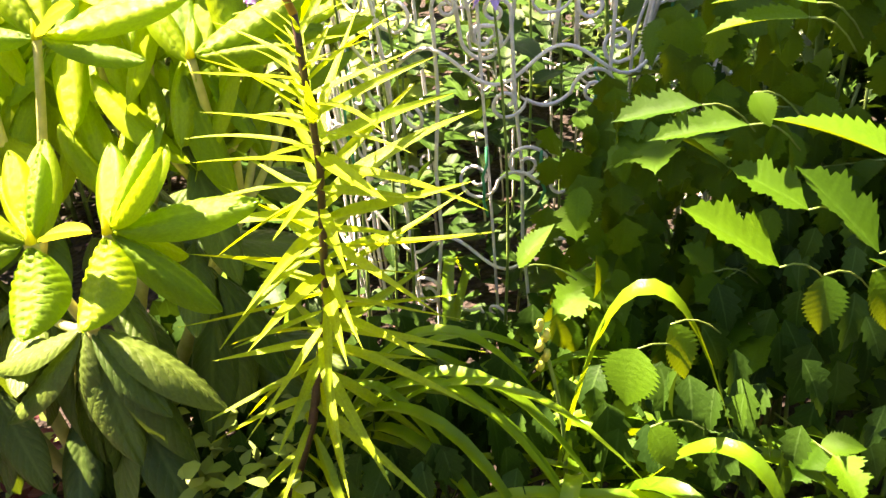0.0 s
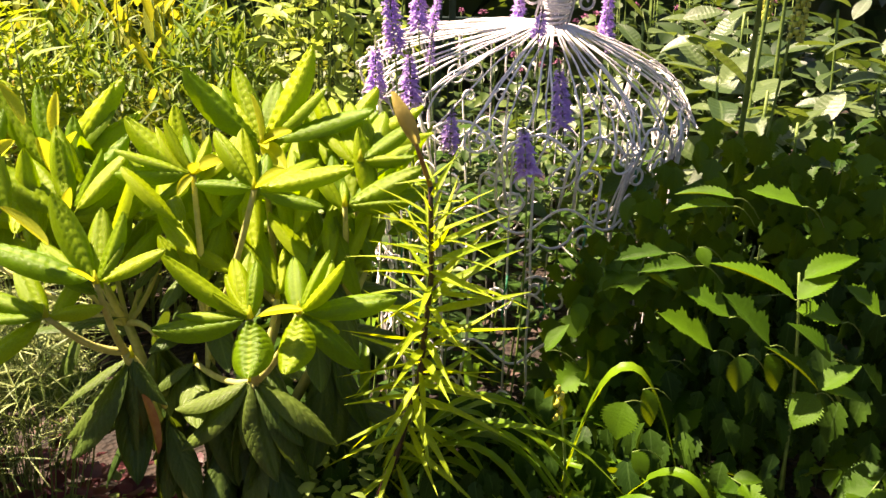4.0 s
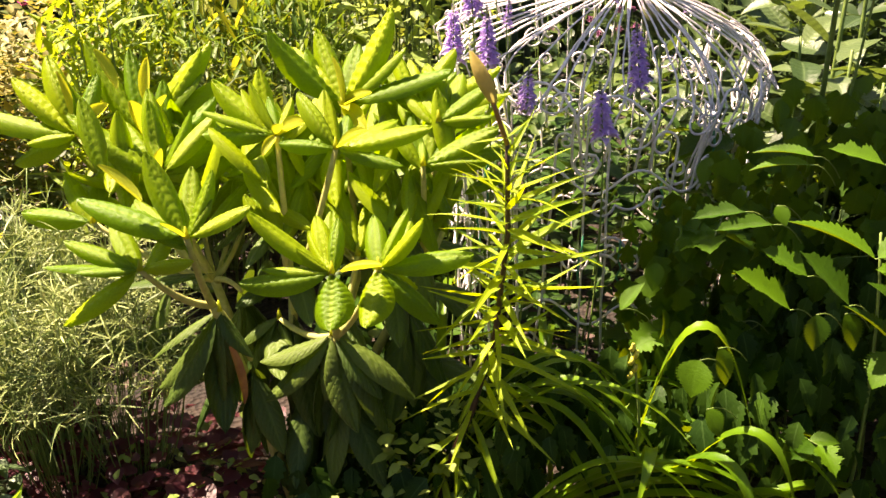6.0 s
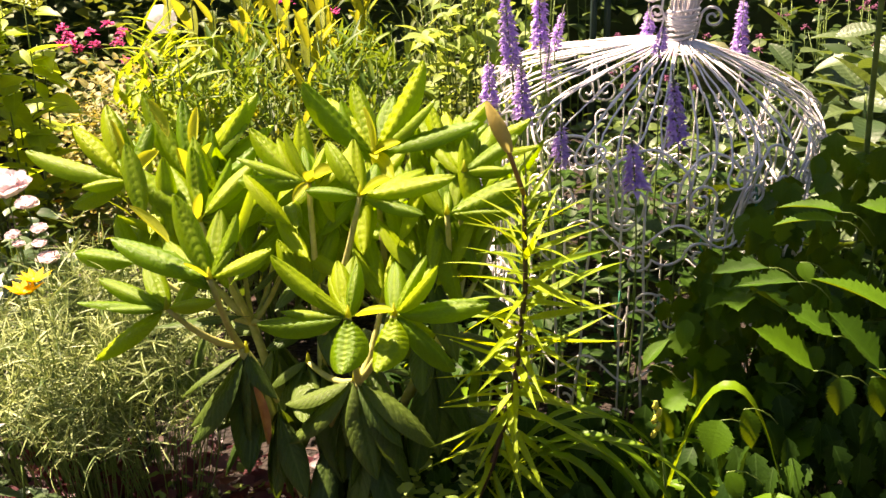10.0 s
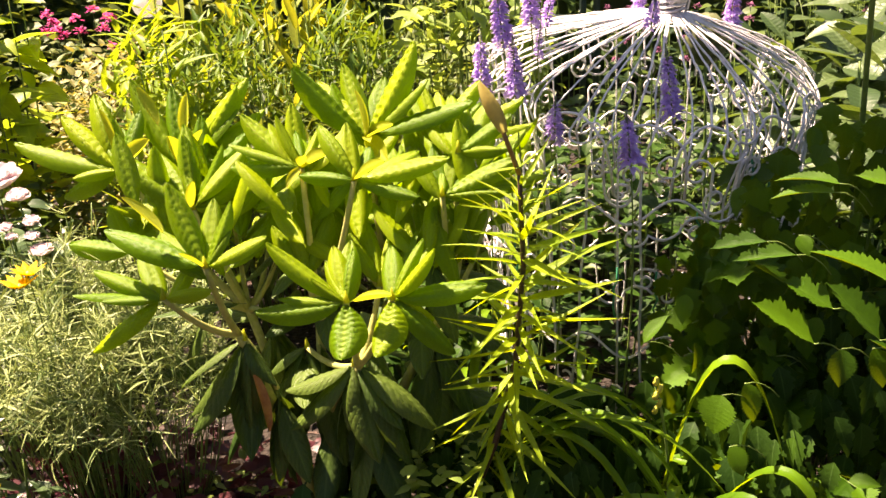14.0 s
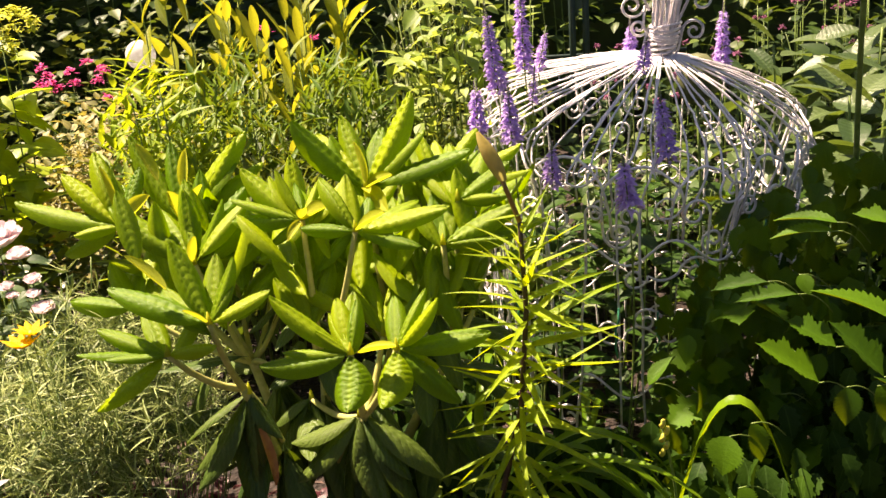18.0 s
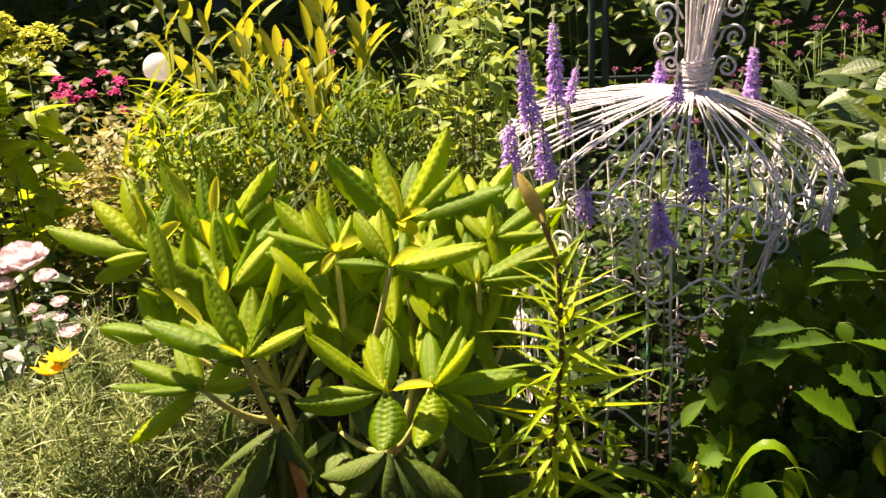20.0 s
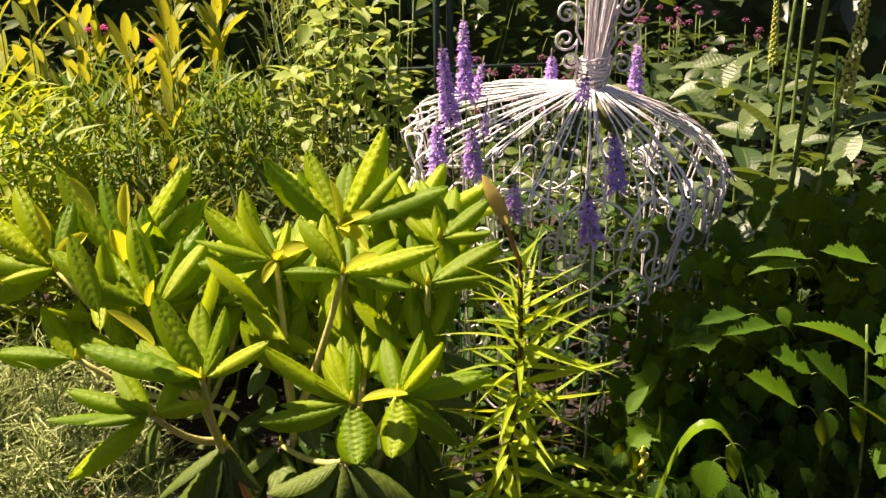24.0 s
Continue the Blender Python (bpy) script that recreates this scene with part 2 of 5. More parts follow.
M_SILVER = leaf_mat("silvery_rose_leaf", (0.26, 0.29, 0.28), (0.42, 0.42, 0.44), (0.35, 0.4, 0.3), 0.2, 0.32, vein=0.15, veins=7, scale=30, gloss=0.6)
M_GLOBE = leaf_mat("white_opal_plastic", (0.9, 0.89, 0.88), (0.92, 0.92, 0.91), (0.97, 0.95, 0.94), 0.5, 0.3, scale=3)
M_BRONZE_I = leaf_mat("bronze_leaf", (0.11, 0.12, 0.035), (0.4, 0.36, 0.14), (0.55, 0.45, 0.07), 0.25, 0.5, island=True, scale=40)
M_LIME_I = leaf_mat("lime_leaf", (0.12, 0.22, 0.014), (0.28, 0.35, 0.02), (0.52, 0.62, 0.02), 0.36, 0.5, island=True, scale=40)
M_MOSS = plain_mat("mossy_fruit", (0.06, 0.07, 0.025), (0.16, 0.17, 0.07), 0.8, 40)


def soil_mat():
    m, t, out = nodes_of("dark_garden_soil")
    obj = t.nodes.new("ShaderNodeTexCoord")
    n1 = t.nodes.new("ShaderNodeTexNoise")
    n1.inputs["Scale"].default_value, n1.inputs["Detail"].default_value = 9, 8
    t.links.new(obj.outputs["Object"], n1.inputs["Vector"])
    n2 = t.nodes.new("ShaderNodeTexVoronoi")
    n2.inputs["Scale"].default_value = 70
    t.links.new(obj.outputs["Object"], n2.inputs["Vector"])
    col = ramp(t, n1.outputs[0], [(0.3, (0.014, 0.009, 0.007)), (0.7, (0.045, 0.028, 0.02))])
    col = mixed(t, "MULTIPLY", 0.6, col, ramp(t, n2.outputs["Distance"], [(0.0, (1.3, 1.2, 1.1)), (0.7, (0.5, 0.5, 0.5))]))
    p = t.nodes.new("ShaderNodeBsdfPrincipled")
    t.links.new(col, p.inputs["Base Color"])
    p.inputs["Roughness"].default_value = 0.9
    bump = t.nodes.new("ShaderNodeBump")
    bump.inputs["Strength"].default_value, bump.inputs["Distance"].default_value = 0.8, 0.02
    t.links.new(n2.outputs["Distance"], bump.inputs["Height"])
    t.links.new(bump.outputs[0], p.inputs["Normal"])
    t.links.new(p.outputs[0], out.inputs[0])
    return m


M_SOIL = soil_mat()


# ---- builders ----
def outline(s, kind):
    """Half width at s along a leaf, 0 to 1."""
    if kind == "lance":
        return min(1.0, 0.35 + 4 * s, 1.35 * (1 - s) ** 0.85 + 0.01)
    if kind == "oblong":
        return max(0.015, math.sin(math.pi * s ** 0.92)) ** 0.38
    if kind == "lens":
        return max(0.02, math.sin(math.pi * s ** 0.94)) ** 0.6
    if kind == "lobed":
        # two pairs of side lobes below a pointed end
        lobe = 0.98 * math.exp(-((s - 0.24) / 0.15) ** 2) + 0.72 * math.exp(-((s - 0.56) / 0.13) ** 2) + 0.3 * math.exp(-((s - 0.8) / 0.1) ** 2)
        return max(0.02, min(1.0, 0.18 + lobe) * min(1, 9 * s + 0.1) * min(1, 4.5 * (1 - s) + 0.02))
    if kind == "elliptic":
        return max(0.02, math.sin(math.pi * s ** 0.9)) ** 0.75
    if kind == "ovate":
        return min(1.0, math.sin(math.pi * s ** 0.62) * 1.02 + 0.01)
    if kind == "strap":
        return min(1.0, 0.5 + 1.2 * s, (1 - s) * 3.5 + 0.03)
    return math.sin(math.pi * s)


def leaf_grid(length=1.0, width=0.3, kind="lance", nu=9, nv=4, fold=0.25, droop=0.15, ripple=0.0, teeth=0, tooth=0.0, twist=0.0, stalk=0.0, arch=0.0):
    """Verts, faces and uvs of one leaf along +y, its face to +z."""
    vs, uvs, fs = [], [], []
    for i in range(nu + 1):
        s = i / nu
        w = outline(s, kind) * width / 2
        if teeth:
            w *= 1 + tooth * ((s * teeth) % 1.0 - 0.5) * (0 if s in (0, 1) else 1)
        a = twist * s
        for j in range(nv + 1):
            v = 2 * j / nv - 1
            x = v * w if not arch else w * math.sin(1.25 * v) / 0.95
            z = fold * abs(x) - droop * length * s * s - arch * (1 - math.cos(1.25 * v)) * 1.46 * outline(s, kind) - (abs(arch) * 0.22 * math.exp(-(v / 0.16) ** 2) if arch else 0)
            if ripple:
                z += ripple * (2 * abs(math.sin(math.pi * (s * 10 - abs(v) * 2.75 + 0.15 * math.sin(7 * s + 3 * v)))) - 1) * min(1, abs(v) * 3) * (1 - abs(v) ** 3)
            y = s * length * (1 - 0.12 * droop * s) + (abs(v) * w * 0.25 if teeth else 0)
            vs.append((x * math.cos(a) - z * math.sin(a) * 0.3, y + stalk, z + x * math.sin(a)))
            uvs.append((j / nv, s))
    for i in range(nu):
        for j in range(nv):
            k = i * (nv + 1) + j
            fs.append((k, k + 1, k + nv + 2, k + nv + 1))
    if stalk:
        b = len(vs)
        r = max(0.0012, width * 0.02)
        vs += [(-r, 0, 0), (r, 0, 0), (0, 0, -r), (-r, stalk + 0.02 * length, 0), (r, stalk + 0.02 * length, 0), (0, stalk + 0.02 * length, -r)]
        uvs += [(0.5, 0)] * 6
        fs += [(b, b + 1, b + 4, b + 3), (b + 1, b + 2, b + 5, b + 4), (b + 2, b, b + 3, b + 5)]
    return np.array(vs), fs, np.array(uvs)


def mesh_from(name, vs, fs, mat, uvs=None, smooth=True):
    me = bpy.data.meshes.new(name)
    me.from_pydata([tuple(v) for v in vs], [], fs)
    if uvs is not None:
        idx = np.empty(len(me.loops), dtype=np.int32)
        me.loops.foreach_get("vertex_index", idx)
        me.uv_layers.new(name="UVMap").data.foreach_set("uv", np.asarray(uvs, dtype=np.float32)[idx].ravel())
    me.polygons.foreach_set("use_smooth", [smooth] * len(me.polygons))
    me.materials.append(mat)
    me.update()
    return me


def leaf_mesh(name, mat, **kw):
    vs, fs, uvs = leaf_grid(**kw)
    return mesh_from(name, vs, fs, mat, uvs)


def basis(d, roll=0.0, up=(0, 0, 1)):
    """A turn that takes +y to d and +z as near to up as it can be."""
    d = Vector(d).normalized()
    x = d.cross(Vector(up))
    if x.length < 0.05:
        x = d.cross(Vector((0.3, -1, 0)))
    x.normalize()
    z = x.cross(d)
    m = Matrix((x, d, z)).transposed()
    return m @ Matrix.Rotation(roll, 3, "Y")


def heading(az, el):
    a, e = radians(az), radians(el)
    return Vector((math.cos(e) * math.cos(a), math.cos(e) * math.sin(a), math.sin(e)))


def at(p, turn, scale=(1, 1, 1)):
    return Matrix.Translation(p) @ turn.to_4x4() @ Matrix.Diagonal((*scale, 1))


def thing(name, place, label, category, group="", kind=""):
    ob = new(name)
    ob.empty_display_size = 0.05
    ob.location = place
    ob.matrix_world = Matrix.Translation(place)
    return tagged(ob, label, category, group, kind)


def hang(name, me, parent, m, label=""):
    """A mesh as a part of a thing; m is in the world."""
    ob = new(name, me)
    ob.parent = parent
    base = Matrix.Translation(parent.location) if parent.parent is None else Matrix.Translation(parent.parent.location) @ parent.matrix_basis
    ob.matrix_basis = base.inverted() @ m
    return tagged(ob, label)


def cloud(name, leaf, poses, mat):
    """Many alike leaves in one mesh: leaf is verts, faces, uvs; poses are 4x4 matrices."""
    vs, fs, uvs = leaf
    k = len(vs)
    v4 = np.c_[vs, np.ones(k)]
    allv = np.concatenate([(v4 @ np.array(m).T)[:, :3] for m in poses])
    allf = [tuple(a + n * k for a in f) for n in range(len(poses)) for f in fs]
    return mesh_from(name, allv, allf, mat, np.tile(uvs, (len(poses), 1)))


def tube_data(pts, radii, sides=6):
    pts = [Vector(p) for p in pts]
    vs, fs = [], []
    n = len(pts)
    side = None
    for i, p in enumerate(pts):
        d = (pts[min(i + 1, n - 1)] - pts[max(i - 1, 0)]).normalized()
        if side is None:
            side = d.cross(Vector((0.31, 0.77, 0.55))).normalized()
        side = (side - d * side.dot(d)).normalized()
        other = d.cross(side)
        r = radii if isinstance(radii, (int, float)) else radii[0] + (radii[1] - radii[0]) * i / (n - 1)
        for k in range(sides):
            a = 2 * math.pi * k / sides
            vs.append(p + side * (r * math.cos(a)) + other * (r * math.sin(a)))
    for i in range(n - 1):
        for k in range(sides):
            a, b = i * sides + k, i * sides + (k + 1) % sides
            fs.append((a, b, b + sides, a + sides))
    fs.append(tuple(range(sides))[::-1])
    fs.append(tuple((n - 1) * sides + k for k in range(sides)))
    return vs, fs


def tube(name, pts, radii, mat, sides=6):
    vs, fs = tube_data(pts, radii, sides)
    return mesh_from(name, vs, fs, mat)


def tubes(name, many, mat, sides=5):
    vs, fs = [], []
    for pts, radii in many:
        v, f = tube_data(pts, radii, sides)
        fs += [tuple(a + len(vs) for a in q) for q in f]
        vs += v
    return mesh_from(name, vs, fs, mat)


def bend(a, b, lift=(0, 0, 0), n=8):
    a, b, l = Vector(a), Vector(b), Vector(lift)
    return [a.lerp(b, i / n) + l * (4 * (i / n) * (1 - i / n)) for i in range(n + 1)]


def jit(rng, s):
    return Vector((rng.uniform(-s, s), rng.uniform(-s, s), rng.uniform(-s, s)))


# ---- ground ----
def ground():
    bm = bmesh.new()
    rings = [0, 0.4, 0.8, 1.2, 1.6, 2.0, 2.5, 3, 3.6, 4.4, 5.5, 8, 14, 30, 80, 300, 900]
    rows = []
    for r in rings:
        rows.append([bm.verts.new((r * math.cos(a), 1.4 + r * math.sin(a), 0 if r > 8 else 0.05 * noise.noise((2.3 * r * math.cos(a), 2.3 * r * math.sin(a), 0)) - 0.02)) for a in [2 * math.pi * k / 48 for k in range(48)]] if r else [bm.verts.new((0, 1.4, -0.02))])
    for k in range(48):
        bm.faces.new((rows[0][0], rows[1][k], rows[1][(k + 1) % 48]))
    for a, b in zip(rows[1:], rows[2:]):
        for k in range(48):
            bm.faces.new((a[k], b[k], b[(k + 1) % 48], a[(k + 1) % 48]))
    me = bpy.data.meshes.new("ground")
    bm.to_mesh(me)
    bm.free()
    me.polygons.foreach_set("use_smooth", [True] * len(me.polygons))
    me.materials.append(M_SOIL)
    tagged(new("ground", me), "dark brown garden soil under the plants", "soil", kind="structure")


ground()

# ---- rhododendron ----
# each whorl: its place, then leaves as azimuth, rise, length in mm, width in percent of the length, kind
# kinds: 0 grown leaf, 1 young yellow leaf, 2 broad leaf bent down, 3 old dark leaf
WHORLS = []
WHORLS.append(((-0.123, 1.44, 0.743), [(36, 60, 171, 29, 0), (148, 50, 144, 31, 0), (124, 53, 139, 30, 0), (-174, 51, 160, 32, 0), (180, 84, 79, 29, 1), (12, 43, 135, 20, 0), (41, 37, 96, 24, 0), (-23, 28, 59, 54, 1), (3, 25, 184, 21, 0), (-72, 5, 42, 38, 1), (-51, -20, 69, 44, 1)]))
WHORLS.append(((-0.122, 1.33, 0.709), [(144, 62, 110, 32, 0), (4, 19, 152, 22, 0), (-173, 22, 89, 32, 0), (-11, -4, 107, 23, 0), (-22, 36, 66, 33, 1), (131, 38, 68, 37, 0)]))
WHORLS.append(((-0.221, 1.4, 0.707), [(180, 25, 128, 18, 0), (159, 38, 139, 36, 0), (-125, -34, 44, 52, 1), (-175, 19, 120, 29, 0), (144, 58, 96, 18, 0), (113, 44, 75, 35, 0), (65, 51, 70, 30, 0), (-68, 41, 43, 41, 1), (-31, 31, 68, 44, 1), (-163, -25, 76, 40, 0)]))
WHORLS.append(((-0.013, 1.47, 0.731), [(43, 61, 122, 28, 0), (123, 55, 103, 42, 0), (25, 38, 90, 38, 0), (8, 27, 152, 25, 0), (0, 11, 155, 14, 0), (138, 38, 115, 27, 0)]))
WHORLS.append(((0.025, 1.4, 0.729), [(15, 41, 104, 28, 0), (-9, 23, 70, 27, 0), (0, 9, 86, 44, 0), (125, 37, 76, 40, 0)]))
WHORLS.append(((0.003, 1.36, 0.673), [(10, 33, 134, 29, 0), (-6, 20, 103, 31, 0), (97, 43, 55, 61, 0), (9, 14, 135, 23, 0)]))
WHORLS.append(((-0.051, 1.38, 0.576), [(35, 58, 133, 43, 0), (12, 26, 105, 41, 0), (109, 55, 92, 43, 0), (142, 40, 105, 35, 0), (59, 41, 31, 63, 0)]))
WHORLS.append(((-0.099, 1.34, 0.534), [(146, 59, 102, 35, 0), (85, 47, 88, 44, 0), (117, 52, 126, 28, 0)]))
WHORLS.append(((-0.218, 1.36, 0.538), [(61, 62, 121, 34, 0), (123, 63, 131, 29, 0), (147, 47, 109, 33, 0), (100, 51, 112, 32, 0)]))
WHORLS.append(((-0.119, 1.205, 0.57), [(88, 69, 85, 34, 0), (170, 38, 147, 20, 0), (180, 40, 64, 25, 0), (-174, 12, 104, 20, 0), (-167, 2, 134, 27, 0), (-28, 21, 92, 23, 1), (129, 37, 80, 30, 0), (-88, -38, 90, 66, 2)]))
WHORLS.append(((-0.055, 1.215, 0.571), [(0, 54, 103, 28, 0), (0, 17, 142, 26, 0), (-102, -38, 92, 60, 2), (-15, -25, 125, 39, 0), (50, 60, 105, 17, 0), (22, -20, 84, 38, 0)]))
WHORLS.append(((-0.314, 1.195, 0.626), [(7, 34, 105, 25, 0), (173, 26, 172, 26, 0), (144, 60, 136, 32, 0), (175, 43, 153, 24, 1), (51, 61, 104, 25, 0), (35, 59, 69, 26, 0), (-144, 45, 48, 27, 1)]))
WHORLS.append(((-0.539, 1.43, 0.549), [(176, 20, 139, 32, 0)]))
WHORLS.append(((-0.386, 1.2, 0.575), [(-167, -25, 149, 26, 0), (175, 27, 123, 25, 0), (-176, 11, 141, 14, 0), (-160, 13, 91, 20, 0), (-16, 32, 87, 33, 0)]))
WHORLS.append(((-0.471, 1.53, 0.663), [(30, 62, 215, 21, 0), (23, 55, 182, 22, 0), (18, 50, 152, 16, 0), (111, 63, 166, 21, 0), (148, 54, 195, 21, 0), (158, 61, 164, 18, 1), (77, 72, 135, 15, 1), (-21, 55, 98, 29, 1), (-99, 67, 78, 51, 1), (30, 42, 187, 13, 0)]))
WHORLS.append(((-0.416, 1.42, 0.631), [(32, 62, 163, 22, 0), (31, 62, 121, 23, 0), (114, 70, 128, 34, 0), (172, 42, 183, 30, 0), (27, 32, 132, 26, 0), (-42, 75, 57, 33, 1), (141, 45, 137, 28, 0), (14, 16, 89, 28, 0)]))
WHORLS.append(((-0.57, 1.5, 0.674), [(130, 70, 156, 32, 0), (-142, 82, 113, 27, 1), (164, 45, 155, 27, 0), (177, 17, 202, 20, 0), (-171, -7, 132, 27, 0), (21, 44, 76, 45, 1), (69, 63, 116, 33, 0), (-150, 16, 83, 44, 0)]))
WHORLS.append(((-0.307, 1.285, 0.466), [(-171, -23, 138, 30, 3), (-160, -52, 187, 30, 3), (-151, -76, 259, 27, 3), (-69, -60, 129, 31, 3), (-19, -48, 92, 45, 3), (168, -48, 279, 19, 3), (101, -84, 292, 19, 3), (169, -48, 154, 29, 3)]))
WHORLS.append(((-0.137, 1.285, 0.425), [(-134, -51, 110, 36, 3), (-83, -78, 195, 30, 3), (-53, -62, 164, 34, 3), (0, -20, 172, 31, 3), (175, -20, 135, 32, 3), (-171, -41, 162, 27, 3), (-4, -46, 214, 26, 3), (-22, -36, 132, 32, 3), (32, -76, 242, 22, 3), (158, -70, 235, 23, 3)]))
WHORLS.append(((-0.233, 1.36, 0.413), [(175, -40, 150, 31, 3), (13, -57, 162, 33, 3), (-144, -83, 145, 35, 3), (180, -9, 85, 49, 3), (37, -77, 217, 24, 3)]))


def rhododendron():
    rng = random.Random(4)
    base = Vector((-0.24, 1.4, -0.01))
    shrub = thing("rhododendron", base, "rhododendron shrub with light green puckered leaves", "shrub")
    kinds = {}
    for k, mat in ((0, M_SHRUB), (1, M_YOUNG), (2, M_SHRUB), (3, M_SHRUB_OLD)):
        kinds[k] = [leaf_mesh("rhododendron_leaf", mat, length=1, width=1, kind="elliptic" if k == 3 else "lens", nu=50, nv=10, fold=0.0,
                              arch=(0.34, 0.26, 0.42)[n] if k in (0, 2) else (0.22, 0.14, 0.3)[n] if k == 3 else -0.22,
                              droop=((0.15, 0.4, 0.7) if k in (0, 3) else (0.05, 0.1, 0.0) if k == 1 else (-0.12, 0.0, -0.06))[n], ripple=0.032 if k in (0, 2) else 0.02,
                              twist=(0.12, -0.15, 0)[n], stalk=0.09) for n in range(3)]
    # main limbs, from which the leafy shoots fork
    forks = [Vector(q) for q in ((-0.315, 1.285, 0.475), (-0.131, 1.285, 0.423), (-0.36, 1.46, 0.43), (-0.11, 1.45, 0.46), (-0.21, 1.37, 0.45), (0.0, 1.43, 0.47))]
    for q in forks:
        hang("limb", tube("limb", bend(base, q, (0, 0, 0.02), 6), (0.011, 0.0075), M_BARK, 8), shrub, Matrix.Identity(4))
    for place, leaves in WHORLS:
        c = Vector(place)
        fork = min((q for q in forks if q.z < c.z + 0.02), key=lambda q: (q - c).length)
        shoot = hang("branch", tube("branch", bend(fork, c, (0.0, 0.0, -0.015), 7), (0.0062, 0.0042), M_BARK, 8), shrub, Matrix.Identity(4))
        hang("bud", tube("bud", [c, c + Vector((0, 0, 0.008)), c + Vector((0, 0, 0.018))], (0.0055, 0.001), M_YOUNG, 6), shoot, Matrix.Identity(4))
        for az, el, mm, wide, kind in leaves:
            L = min(0.205, mm / 1000)
            d = heading(az, el)
            start = c
            if kind == 1 and L > 0.08:
                start, L = c + d * (L - 0.08), 0.08
            # a leaf that shows its whole face is tilted about its midrib
            full = (0.23, 0.34, 0.66, 0.34)[kind]
            shown = wide / 100
            s = L * max(full * 0.78, min(shown, 1.18 * full))
            tilt = math.copysign(0.45, d.x) * min(1, max(0, (shown / full - 0.6) / 0.5)) * min(1, abs(d.x) * 1.5) if kind < 2 else 0
            hang("leaf", rng.choice(kinds[kind]), shoot, at(start - d * 0.003, basis(d, tilt + rng.uniform(-0.15, 0.15)), (s, L / 1.09, s * 1.65)))
        # leaves at the far side of the whorl
        for n in range(4 if c.z > 0.6 else 2 if c.z > 0.5 else 0):
            L = rng.uniform(0.085, 0.125)
            d = heading(rng.uniform(35, 145), rng.uniform(25, 60))
            hang("leaf", rng.choice(kinds[0]), shoot, at(c - Vector((0, 0, 0.012 + 0.004 * n)), basis(d, rng.uniform(-0.3, 0.3)), (L * 0.33, L, L * 0.3)))
    # shoots at the back of the bush, lower than the others
    for n in range(9):
        c = Vector((-0.5 + 0.07 * n + rng.uniform(-0.03, 0.03), rng.uniform(1.5, 1.62), rng.uniform(0.54, 0.63)))
        fork = min(forks, key=lambda q: (q - c).length)
        shoot = hang("branch", tube("branch", bend(fork, c, (0, 0, -0.03), 5), (0.0055, 0.0036), M_BARK, 6), shrub, Matrix.Identity(4))
        for q in range(9):
            L = rng.uniform(0.09, 0.13)
            d = heading(q * 137.5 + rng.uniform(-20, 20), rng.uniform(30, 70) - 3 * q)
            hang("leaf", rng.choice(kinds[0]), shoot, at(c - Vector((0, 0, 0.004 * q)), basis(d, rng.uniform(-0.3, 0.3)), (L * 0.3, L, L * 0.27)))
    # grown leaves on the short side twigs inside the bush
    for n in range(100):
        c = Vector((rng.uniform(-0.5, 0.06), rng.uniform(1.33, 1.52), rng.uniform(0.5, 0.66)))
        L = rng.uniform(0.09, 0.14)
        d = heading(rng.uniform(20, 160), rng.uniform(25, 75))
        hang("leaf", rng.choice(kinds[0]), shrub, at(c, basis(d, rng.uniform(-0.4, 0.4)), (L * 0.28, L, L * 0.32)))
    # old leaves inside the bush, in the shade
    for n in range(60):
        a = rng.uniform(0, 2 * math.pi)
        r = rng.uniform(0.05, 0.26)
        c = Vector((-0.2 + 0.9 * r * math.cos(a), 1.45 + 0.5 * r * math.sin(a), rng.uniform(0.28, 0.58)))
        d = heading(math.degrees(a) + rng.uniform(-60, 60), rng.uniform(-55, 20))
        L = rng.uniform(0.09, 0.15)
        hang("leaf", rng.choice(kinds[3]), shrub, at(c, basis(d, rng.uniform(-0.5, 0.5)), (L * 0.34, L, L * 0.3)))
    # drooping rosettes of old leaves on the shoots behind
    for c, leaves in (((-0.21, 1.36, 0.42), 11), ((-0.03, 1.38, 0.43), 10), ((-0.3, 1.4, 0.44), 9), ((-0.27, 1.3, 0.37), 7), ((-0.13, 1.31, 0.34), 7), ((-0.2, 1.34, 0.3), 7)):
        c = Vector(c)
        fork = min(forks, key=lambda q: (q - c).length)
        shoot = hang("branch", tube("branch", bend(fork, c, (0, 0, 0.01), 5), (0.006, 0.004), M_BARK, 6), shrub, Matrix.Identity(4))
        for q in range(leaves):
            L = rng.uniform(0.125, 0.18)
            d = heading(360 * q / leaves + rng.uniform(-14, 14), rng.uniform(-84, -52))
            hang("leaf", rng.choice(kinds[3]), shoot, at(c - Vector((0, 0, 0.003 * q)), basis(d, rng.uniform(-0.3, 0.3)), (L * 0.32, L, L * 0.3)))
    hang("withered_leaf", leaf_mesh("withered_leaf", M_ROTTEN, length=0.1, width=0.02, kind="oblong", nu=10, nv=4, fold=0.8, droop=0.1), shrub,
         at((-0.29, 1.255, 0.42), basis((0.25, -0.1, -1))), "rust-brown withered leaf")


